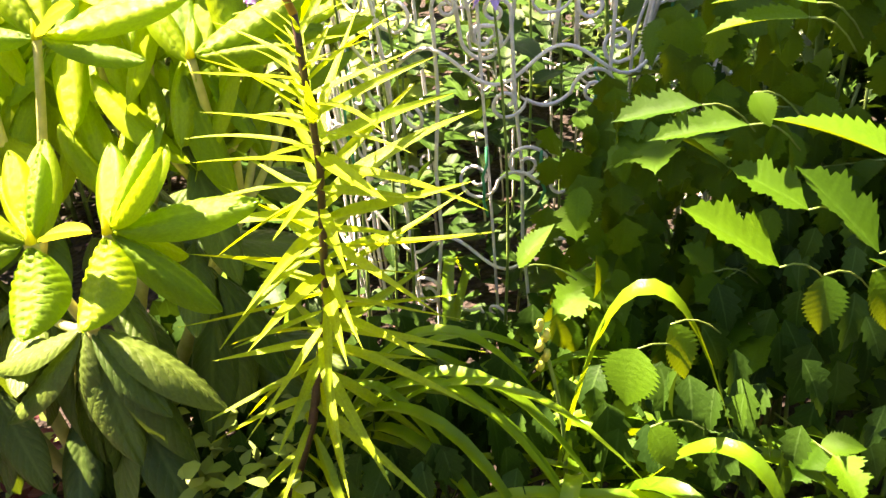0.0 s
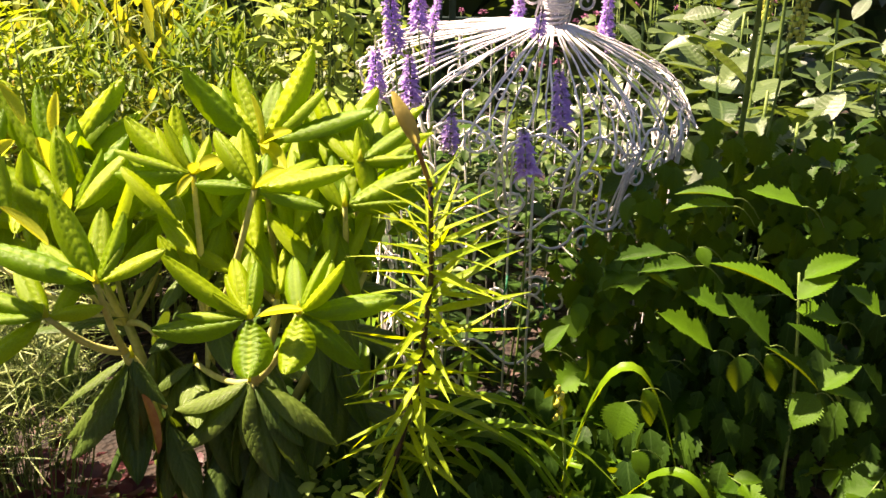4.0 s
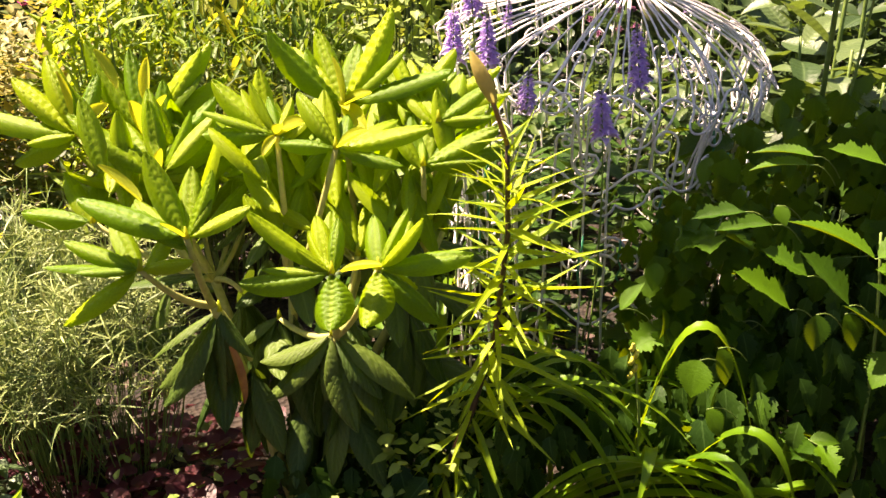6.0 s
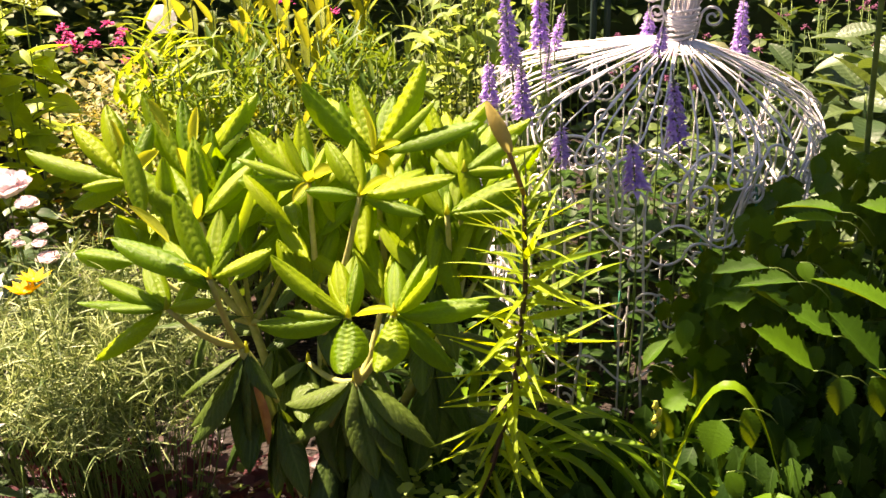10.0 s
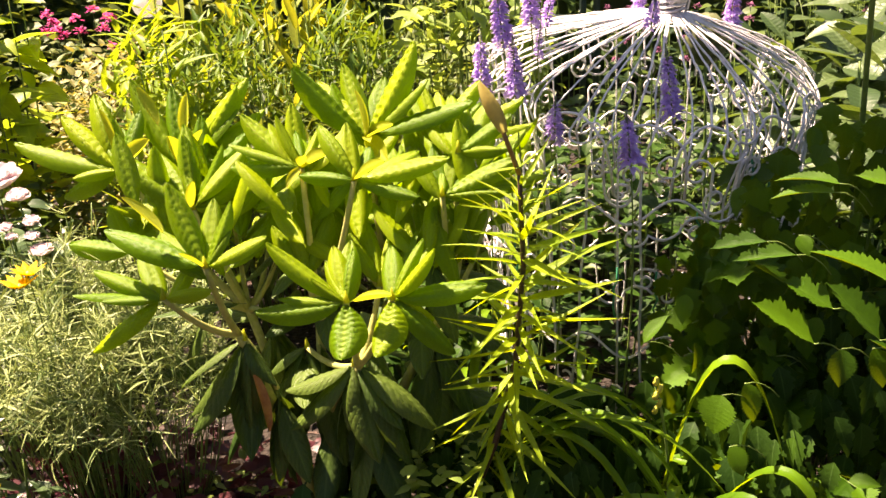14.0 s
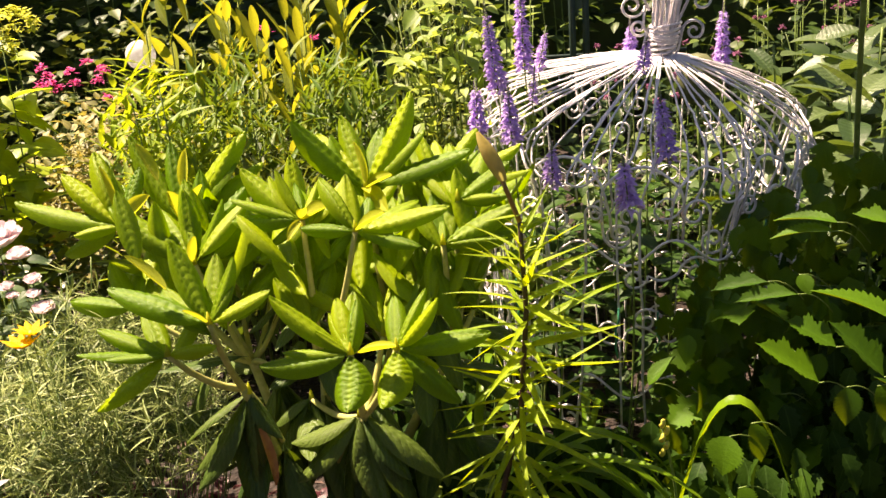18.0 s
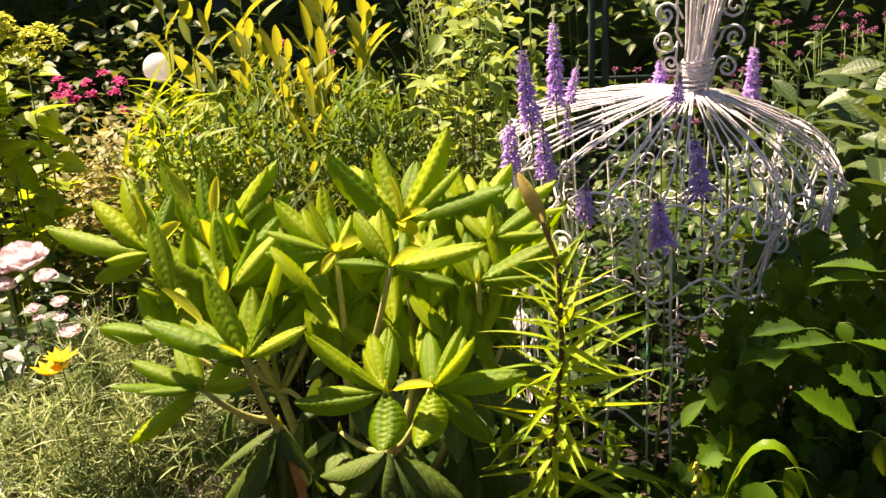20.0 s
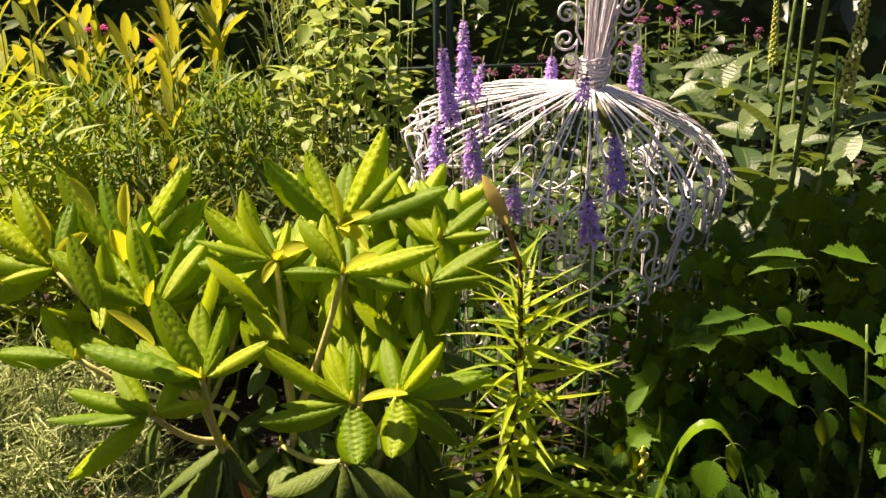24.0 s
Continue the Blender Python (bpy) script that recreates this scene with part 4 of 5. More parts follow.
        hang("leaf_stalk", tube("leaf_stalk", bend(p, (p[0] + 0.06, p[1] + 0.05, p[2] - 0.05), (0, 0, 0.01), 4), 0.0009, M_STEM, 5), ob, Matrix.Identity(4))
    # dark drooping leaves before the skirt
    ob = thing("black_cohosh", (0.58, 1.5, 0), "dark drooping leaves standing before the wire skirt", "perennial plant", "black cohosh plants")
    for k in range(5):
        hang("stem", tube("stem", bend((0.58 + 0.01 * k, 1.5, 0), (0.44 + 0.08 * k, 1.5, 0.55), (0, 0.02, 0)), (0.004, 0.002), M_STEM, 6), ob, Matrix.Identity(4))
    for k in range(620):
        x = rng.uniform(0.34, 0.9)
        p = (x, rng.uniform(1.38, 1.56), rng.uniform(0.2, 0.53 + 0.24 * min(1, max(0, (x - 0.36) / 0.2))))
        L = rng.uniform(0.032, 0.058)
        hang("leaflet", sets[rng.randrange(3)], ob, at(p, basis(heading(rng.uniform(225, 315), rng.uniform(-88, -50)), rng.uniform(-0.5, 0.5)), (L * 1.05, L, L)))
    # leaves that fill the bed between the stems, greens darkened for the shade there
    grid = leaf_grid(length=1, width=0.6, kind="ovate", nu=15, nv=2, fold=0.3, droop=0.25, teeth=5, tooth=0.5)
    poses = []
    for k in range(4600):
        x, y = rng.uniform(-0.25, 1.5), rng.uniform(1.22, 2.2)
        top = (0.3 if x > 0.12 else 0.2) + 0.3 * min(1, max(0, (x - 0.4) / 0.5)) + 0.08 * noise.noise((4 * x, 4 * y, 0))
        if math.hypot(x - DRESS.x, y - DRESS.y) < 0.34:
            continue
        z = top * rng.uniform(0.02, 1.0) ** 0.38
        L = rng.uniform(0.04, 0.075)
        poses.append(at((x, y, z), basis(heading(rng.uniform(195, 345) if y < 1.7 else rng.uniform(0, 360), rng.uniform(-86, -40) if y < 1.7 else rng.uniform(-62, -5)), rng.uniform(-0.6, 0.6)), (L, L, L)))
    tagged(new("undergrowth", cloud("undergrowth", grid, poses, M_ACTAEA_I)), "dense toothed leaves filling the bed, shade put into their green", "foliage", kind="stuff")


def cohosh_stalks():
    rng = random.Random(31)
    for base, top, beads in (((0.76, 1.8, 0), (0.582, 1.362, 1.2), 0), ((0.68, 1.6, 0), (0.679, 1.435, 1.15), 1), ((0.82, 1.95, 0), (0.84, 2.0, 1.05), 0), ((0.93, 2.05, 0), (0.91, 2.1, 1.0), 0), ((0.99, 2.3, 0), (0.98, 2.4, 1.0), 1)):
        ob = thing("cohosh_flower_stalk", base, "tall green stalk with a spike of yellow-green beads" if beads else "tall bare green flower stalk", "flower stalk", "tall stalks in the bed")
        pts = bend(base, top, (-0.012, 0, 0), 12)
        hang("stalk", tube("stalk", pts, (0.0058, 0.0038) if not beads else (0.0032, 0.0018), M_STEM, 7), ob, Matrix.Identity(4))
        if beads:
            bead = tube_data([(0, 0, -0.8), (0, 0, -0.4), (0, 0, 0.4), (0, 0, 0.8)], (0.75, 0.75), 6)
            poses = []
            for k in range(120):
                s = 0.78 + 0.22 * k / 120
                p = Vector(base).lerp(Vector(top), s)
                r = 0.0042 * (1.15 - 0.6 * (s - 0.78) / 0.22)
                poses.append(at(p + heading(k * 137.5, 10) * 0.0085 * (1.2 - 0.8 * (s - 0.78) / 0.22), Matrix.Identity(3), (r, r, r)))
            hang("bead_spike", cloud("bead_spike", (np.array(bead[0]), bead[1], np.zeros((len(bead[0]), 2))), poses, M_SEED), ob, Matrix.Identity(4), "round yellow-green flower beads")


# ---- broad leaves behind the dress ----
def broad_plants():
    rng = random.Random(41)
    meshes = [leaf_mesh("broad_leaf", M_BROAD, length=1, width=0.5, kind="elliptic", nu=40, nv=6, fold=0.2, droop=(0.15, 0.45, 0.05)[n], ripple=0.008, teeth=20, tooth=0.14, twist=(0.2, -0.25, 0)[n], stalk=0.1) for n in range(3)]
    for n in range(22):
        x, y = rng.uniform(0.64, 1.5), rng.uniform(1.8, 2.6)
        h = rng.uniform(0.6, 0.8)
        ob = thing("phlox_plant", (x, y, 0), "leafy plant with broad dull grey-green leaves", "perennial plant", "broad-leaved plants behind the dress")
        hang("stem", tube("stem", bend((x, y, 0), (x + rng.uniform(-0.05, 0.05), y, h), (0.01, 0, 0)), (0.005, 0.003), M_STEM, 6), ob, Matrix.Identity(4))
        for k in range(18):
            z = h * (0.35 + 0.65 * k / 17)
            L = rng.uniform(0.08, 0.14)
            hang("leaf", meshes[rng.randrange(3)], ob, at((x, y, z), basis(heading(k * 137.5, rng.uniform(-10, 45)), rng.uniform(-0.5, 0.5)), (L, L, L)))


# ---- left bed ----
def threadleaf():
    rng = random.Random(51)
    strand = leaf_grid(length=1, width=0.042, kind="strap", nu=8, nv=2, fold=0.2, droop=0.5)
    for cx, cy, r, h in ((-0.7, 1.44, 0.2, 0.47), (-0.54, 1.43, 0.13, 0.43), (-0.64, 1.38, 0.13, 0.38), (-0.84, 1.45, 0.15, 0.38), (-0.62, 1.54, 0.18, 0.52), (-0.74, 1.53, 0.14, 0.52), (-0.9, 1.62, 0.18, 0.38)):
        ob = thing("threadleaf_coreopsis", (cx, cy, 0), "feathery thread-leaved coreopsis mound in sun", "perennial plant", "threadleaf mounds")
        stems, poses = [], []
        for k in range(46):
            a, q = rng.uniform(0, 2 * math.pi), math.sqrt(rng.random())
            top = Vector((cx + r * q * math.cos(a), cy + r * q * math.sin(a), h * (1.05 - 0.3 * q * q) * rng.uniform(0.72, 1.08)))
            foot = Vector((cx + 0.3 * (top.x - cx), cy + 0.3 * (top.y - cy), 0))
            pts = bend(foot, top, (0.2 * (top.x - cx), 0.2 * (top.y - cy), 0.02), 5)
            stems.append((pts, (0.0013, 0.0008)))
            for j in range(5):
                u = 0.64 + 0.36 * j / 4
                p = foot.lerp(top, u) + Vector((0.2 * (top.x - cx), 0.2 * (top.y - cy), 0.02)) * (4 * u * (1 - u))
                turn = rng.uniform(0, 360)
                if p.z < 0.25:
                    continue
                for w in range(7):
                    L = rng.uniform(0.03, 0.07)
                    poses.append(at(p, basis(heading(turn + w * 40 + rng.uniform(-15, 15), rng.uniform(0, 60)), rng.uniform(-1, 1)), (L * rng.uniform(0.7, 1.2), L, L * rng.uniform(-1.2, 2.0))))
        tagged(hang("stem_tangle", tubes("stem_tangle", stems, M_STEM, 4), ob, Matrix.Identity(4)), kind="stuff")
        tagged(hang("foliage", cloud("foliage", strand, poses, M_THREAD_I), ob, Matrix.Identity(4)), kind="stuff")


def flower_head(ob, c, mat, petals, r, tilt=(0, 0, 1), rows=1, rise=20, kind="ovate", width=0.45):
    rng = random.Random(int(1000 * (abs(c[0]) + abs(c[1]))))
    me = leaf_mesh("petal", mat, length=1, width=width, kind=kind, nu=7, nv=4, fold=-0.25, droop=0.2 if rows == 1 else -0.55)
    for q in range(rows):
        for k in range(petals):
            d = heading(360 * k / petals + 23 * q + rng.uniform(-8, 8), rise + 80 * q / max(1, rows))
            L = r * (1 - 0.1 * q) * rng.uniform(0.9, 1.08)
            hang("petal", me, ob, at(Vector(c) + jit(rng, r * 0.04), basis(d, rng.uniform(-0.2, 0.2)), (L, L, L)))


def rose_bloom(ob, c, r):
    """A full rose: cupped petals in rings, closing towards the middle."""
    rng = random.Random(int(1000 * (abs(c[0]) + 2 * abs(c[1]))))
    me = leaf_mesh("petal", M_ROSE, length=1, width=1.15, kind="oblong", nu=8, nv=6, fold=0.0, arch=-0.28, droop=-0.3)
    cup = hang("calyx", tube("calyx", [Vector(c) - Vector((0, 0, 0.3 * r)), Vector(c) - Vector((0, 0, 0.12 * r)), Vector(c) + Vector((0, 0, 0.05 * r))], (0.08 * r, 0.22 * r), M_STEM, 8), ob, Matrix.Identity(4), "green calyx")
    for q in range(5):
        for k in range((6, 6, 5, 4, 3)[q]):
            d = heading(360 * k / (6, 6, 5, 4, 3)[q] + 31 * q + rng.uniform(-9, 9), 8 + 17 * q + rng.uniform(-6, 6))
            L = r * (1, 0.98, 0.9, 0.8, 0.7)[q] * rng.uniform(0.92, 1.06)
            hang("petal", me, cup, at(Vector(c) + Vector((0, 0, 0.03 * r * q)), basis(d, rng.uniform(-0.2, 0.2)), (L * (1, 0.95, 0.85, 0.75, 0.6)[q], L, L)))


def left_flowers():
    one = Matrix.Identity(4)
    for c in ((-0.683, 1.318, 0.535), (-0.675, 1.335, 0.55)):
        ob = thing("coreopsis_flower", (c[0], c[1], 0), "bright yellow coreopsis flower above feathery leaves", "flower", "yellow flowers")
        hang("stem", tube("stem", bend((c[0], c[1], 0), c, (0.01, 0, 0)), (0.0014, 0.001), M_STEM, 5), ob, one)
        flower_head(ob, c, M_YELLOW, 9, 0.035, rise=38)
        hang("flower_centre", tube("flower_centre", [Vector(c), Vector(c) + Vector((0, 0, 0.004)), Vector(c) + Vector((0, 0, 0.007))], (0.005, 0.002), M_SEED, 8), ob, one)
    rng = random.Random(61)
    leaf = leaf_mesh("rose_leaf", M_ROSELEAF, length=1, width=0.62, kind="ovate", nu=10, nv=4, fold=0.25, droop=0.15, teeth=7, tooth=0.2)
    blooms = (((-0.885, 1.62, 0.6), 0.052), ((-0.918, 1.6, 0.6), 0.03), ((-0.905, 1.58, 0.575), 0.024), ((-0.821, 1.58, 0.592), 0.024), ((-0.759, 1.52, 0.508), 0.023), ((-0.84, 1.55, 0.543), 0.016), ((-0.787, 1.55, 0.555), 0.018),
              ((-0.826, 1.54, 0.53), 0.013), ((-0.777, 1.53, 0.535), 0.015), ((-0.801, 1.18, 0.27), 0.06), ((-0.813, 1.2, 0.355), 0.028), ((-0.775, 1.22, 0.362), 0.024), ((-0.763, 1.2, 0.32), 0.038))
    for c, r in blooms:
        ob = thing("rose", (c[0] - 0.02, c[1] + 0.04, 0), "pale blush-white rose bloom on a thin stem", "rose", "pale roses")
        hang("stem", tube("stem", bend((c[0] - 0.02, c[1] + 0.04, 0), c, (0.015, 0, 0)), (0.0026, 0.0016), M_STEM, 6), ob, one)
        rose_bloom(ob, c, r)
        for k in range(8):
            z = c[2] * rng.uniform(0.4, 0.9)
            L = rng.uniform(0.03, 0.05)
            hang("leaf", leaf, ob, at((c[0] - 0.02, c[1] + 0.03, z), basis(heading(rng.uniform(0, 360), rng.uniform(-20, 30))) , (L, L, L)) @ Matrix.Translation((0, rng.uniform(0.2, 1.0), 0)))
    # broad silvery leaves of the rose
    broad = leaf_mesh("silvery_leaf", M_SILVER, length=1, width=0.68, kind="ovate", nu=14, nv=6, fold=0.2, droop=0.2, teeth=14, tooth=0.1)
    ob = thing("rose_shoot", (-0.97, 1.6, 0), "rose shoot with broad silvery lilac-grey leaves", "rose", "silvery rose shoots")
    low = thing("rose_shoot", (-0.78, 1.22, 0), "low rose shoot with silvery grey leaves", "rose", "silvery rose shoots")
    for foot, top, who in (((-0.97, 1.6, 0), (-0.97, 1.6, 0.53), ob), ((-0.95, 1.54, 0), (-0.94, 1.53, 0.45), ob), ((-0.78, 1.22, 0), (-0.76, 1.22, 0.3), low)):
        hang("stem", tube("stem", bend(foot, top, (0.01, 0, 0), 5), (0.003, 0.0018), M_STEM, 6), who, one)
    for x, y, z, L in ((-1.019, 1.6, 0.555, 0.058), (-0.982, 1.62, 0.559, 0.049), (-0.953, 1.58, 0.524, 0.06), (-1.024, 1.6, 0.519, 0.054), (-1.01, 1.5, 0.451, 0.048), (-0.978, 1.5, 0.453, 0.042), (-0.956, 1.52, 0.449, 0.042),
                       (-0.932, 1.6, 0.545, 0.04), (-0.944, 1.55, 0.471, 0.043), (-0.881, 1.52, 0.469, 0.039), (-0.723, 1.22, 0.343, 0.052), (-0.733, 1.2, 0.299, 0.046), (-0.764, 1.2, 0.268, 0.037), (-0.762, 1.18, 0.259, 0.037), (-0.84, 1.25, 0.388, 0.035)):
        d = heading(rng.uniform(0, 360), rng.uniform(-25, 15))
        hang("leaf", broad, ob if y > 1.4 else low, at(Vector((x, y, z)) - d * (0.5 * L), basis(d, rng.uniform(-0.4, 0.4)), (L * 1.2, L * 1.2, L)))
    # wine-red ground cover, litter
    grid = leaf_grid(length=1, width=0.8, kind="ovate", nu=6, nv=4, fold=0.1, droop=0.2, ripple=0.03)
    poses = []
    for k in range(520):
        x, y = rng.uniform(-0.85, -0.3), rng.uniform(1.12, 1.6)
        L = rng.uniform(0.025, 0.05)
        poses.append(at((x, y, rng.uniform(0.02, 0.14)), basis(heading(rng.uniform(0, 360), rng.uniform(-20, 30)), rng.uniform(-0.5, 0.5)), (L, L, L)))
    tagged(new("wine_red_groundcover", cloud("wine_red_groundcover", grid, poses, M_PURPLE_I)), "low wine-red leaves over the soil", "ground cover", kind="stuff")
    poses = []
    for k in range(700):
        x, y = rng.uniform(-1.6, 1.4), rng.uniform(1.0, 3.0)
        L = rng.uniform(0.02, 0.06)
        poses.append(at((x, y, 0.035 + rng.uniform(0, 0.02)), basis(heading(rng.uniform(0, 360), rng.uniform(-15, 15)), rng.uniform(-0.6, 0.6)), (L, L, L)))
    tagged(new("leaf_litter", cloud("leaf_litter", leaf_grid(length=1, width=0.45, kind="ovate", nu=5, nv=2, fold=0.5, droop=-0.2), poses, M_LITTER_I)), "dry brown leaf litter on the soil", "leaf litter", kind="stuff")
    poses = []
    for k in range(420):
        x, y = rng.uniform(-0.55, 0.25), rng.uniform(1.12, 1.5)
        L = rng.uniform(0.015, 0.03)
        poses.append(at((x, y, rng.uniform(0.02, 0.16)), basis(heading(rng.uniform(0, 360), rng.uniform(-20, 50)), 0), (L, L, L)))
    for k in range(260):
        x, y = rng.uniform(-0.14, 0.16), rng.uniform(1.22, 1.4)
        L = rng.uniform(0.018, 0.034)
        poses.append(at((x, y, rng.uniform(0.1, 0.26)), basis(heading(rng.uniform(0, 360), rng.uniform(-20, 50)), 0), (L, L, L)))
    tagged(new("small_ground_leaves", cloud("small_ground_leaves", leaf_grid(length=1, width=0.6, kind="ovate", nu=4, nv=2, fold=0.2), poses, M_PALE_I)), "small pale green leaves under the shrub", "ground cover", kind="stuff")


def hosta():
    ob = thing("yellowing_plant", (-0.62, 1.13, 0), "low plant with broad green leaves turning yellow at the edges", "perennial plant")
    green = leaf_mesh("green_blade", M_LOWLEAF, length=1, width=1, kind="ovate", nu=10, nv=6, fold=0.3, droop=0.05, ripple=0.02)
    gold = leaf_mesh("gold_blade", M_YELLOWING, length=1, width=1, kind="ovate", nu=10, nv=6, fold=0.6, droop=0.1)
    for (x, y, z), az, el, L, w, k in (((-0.672, 1.1, 0.119), 10, 58, 0.17, 0.4, 0),
            ((-0.613, 1.11, 0.118), 55, 75, 0.138, 0.5, 0),
            ((-0.722, 1.12, 0.13), 13, 74, 0.172, 0.16, 1),
            ((-0.766, 1.1, 0.106), 46, 68, 0.111, 0.9, 0),
            ((-0.552, 1.08, 0.15), 61, 73, 0.08, 0.7, 0),
            ((-0.787, 1.1, 0.103), 141, 76, 0.13, 0.6, 0),
            ((-0.611, 1.07, 0.14), 156, 61, 0.099, 0.5, 1),
            ((-0.458, 1.1, 0.114), 138, 59, 0.086, 0.8, 0)):
        hang("leaf", gold if k else green, ob, at((x, y, z), basis(heading(az, el), 0.4 if k else -0.2), (L * w, L, L * 0.6)), "yellow leaf edged with brown" if k else "")
        hang("leaf_stalk", tube("leaf_stalk", bend((x, y + 0.02, 0), (x, y, z), (0.01, 0, 0), 4), 0.002, M_STEM, 5), ob, Matrix.Identity(4))


M_LOWLEAF = leaf_mat("low_green_leaf", (0.08, 0.17, 0.015), (0.17, 0.28, 0.03), (0.4, 0.55, 0.02), 0.35, 0.45, vein=0.3, veins=7, scale=25)
M_YELLOWING = leaf_mat("yellowing_leaf", (0.18, 0.25, 0.015), (0.36, 0.33, 0.02), (0.55, 0.5, 0.01), 0.35, 0.45, vein=0.2, scale=30, spots=0.4)


def shade_tree():
    """Unseen tree added beside the bed; its low branch shades below the dress."""
    rng = random.Random(77)
    ob = thing("unseen_shade_tree", (-3.1, 2.7, 0), "unseen tree added to shade the bed below the dress", "tree")
    c = Vector((0.71, 1.47, 0.42)) + SUN_DIR * 3.4
    trunk = [Vector((-3.1, 2.7, 0)), Vector((-3.08, 2.72, 0.9)), Vector((-3.0, 2.75, 1.9)), Vector((-2.85, 2.8, 2.6)), Vector((-2.7, 2.85, 3.2))]
    hang("trunk", tube("trunk", trunk, (0.075, 0.03), M_OLDBARK, 10), ob, Matrix.Identity(4))
    hang("limb", tube("limb", bend(trunk[3], c, (0, 0, 0.12), 8), (0.03, 0.008), M_OLDBARK, 8), ob, Matrix.Identity(4))
    side = SUN_DIR.cross(Vector((0, 1, 0))).normalized()
    leaf = leaf_grid(length=1, width=0.55, kind="ovate", nu=6, nv=2, fold=0.25, droop=0.2)
    poses = []
    for k in range(900):
        a, q = rng.uniform(0, 2 * math.pi), math.sqrt(rng.random())
        p = c + side * (0.34 * q * math.cos(a)) + Vector((0, 0.19 * q * math.sin(a), 0)) + SUN_DIR * rng.uniform(-0.3, 0.3)
        L = rng.uniform(0.06, 0.1)
        poses.append(at(p, basis(heading(rng.uniform(0, 360), rng.uniform(-40, 20)), rng.uniform(-0.5, 0.5)), (L, L, L)))
        if k % 14 == 0:
            hang("twig", tube("twig", bend(c.lerp(trunk[3], 0.12 * rng.random()), p, (0, 0, 0.03), 4), (0.005, 0.002), M_OLDBARK, 5), ob, Matrix.Identity(4))
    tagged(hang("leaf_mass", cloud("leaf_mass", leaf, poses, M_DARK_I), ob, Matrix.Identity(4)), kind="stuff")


# ---- back beds ----
def mass(name, label, category, mat, box, count, size, leaf, el=(-20, 60), seed=1, stems=0):
    """A plant of many leaves: one thing with a crown and its stems."""
    rng = random.Random(seed)
    (x0, x1), (y0, y1), (z0, z1) = box
    c = Vector(((x0 + x1) / 2, (y0 + y1) / 2, 0))
    ob = thing(name, c, label, category)
    poses = []
    for k in range(count):
        u, v = math.sqrt(rng.random()), rng.uniform(0, 2 * math.pi)
        x, y, s = c.x + 0.58 * (x1 - x0) * u * math.cos(v), c.y + 0.58 * (y1 - y0) * u * math.sin(v), rng.random()
        top = z1 - (z1 - z0) * 0.35 * ((2 * (x - x0) / (x1 - x0) - 1) ** 2) + 0.12 * (z1 - z0) * noise.noise((7 * x, 7 * y, seed))
        z = z0 + (top - z0) * s ** 0.7
        L = size * rng.uniform(0.6, 1.25)
        poses.append(at((x, y, z), basis(heading(rng.uniform(0, 360), rng.uniform(*el)), rng.uniform(-0.5, 0.5)), (L, L, L)))
    tagged(hang("leaf_mass", cloud("leaf_mass", leaf, poses, mat), ob, Matrix.Identity(4)), kind="stuff")
    many = []
    for k in range(stems):
        x, y = rng.uniform(x0, x1), rng.uniform(y0, y1)
        many.append((bend((c.x + 0.6 * (x - c.x), c.y + 0.6 * (y - c.y), 0), (x, y, z1 * rng.uniform(0.75, 1.0)), (0.01, 0, 0), 6), (0.004, 0.0015)))
    if many:
        tagged(hang("stem_tangle", tubes("stem_tangle", many, M_STEM, 5), ob, Matrix.Identity(4)), kind="stuff")
    return ob


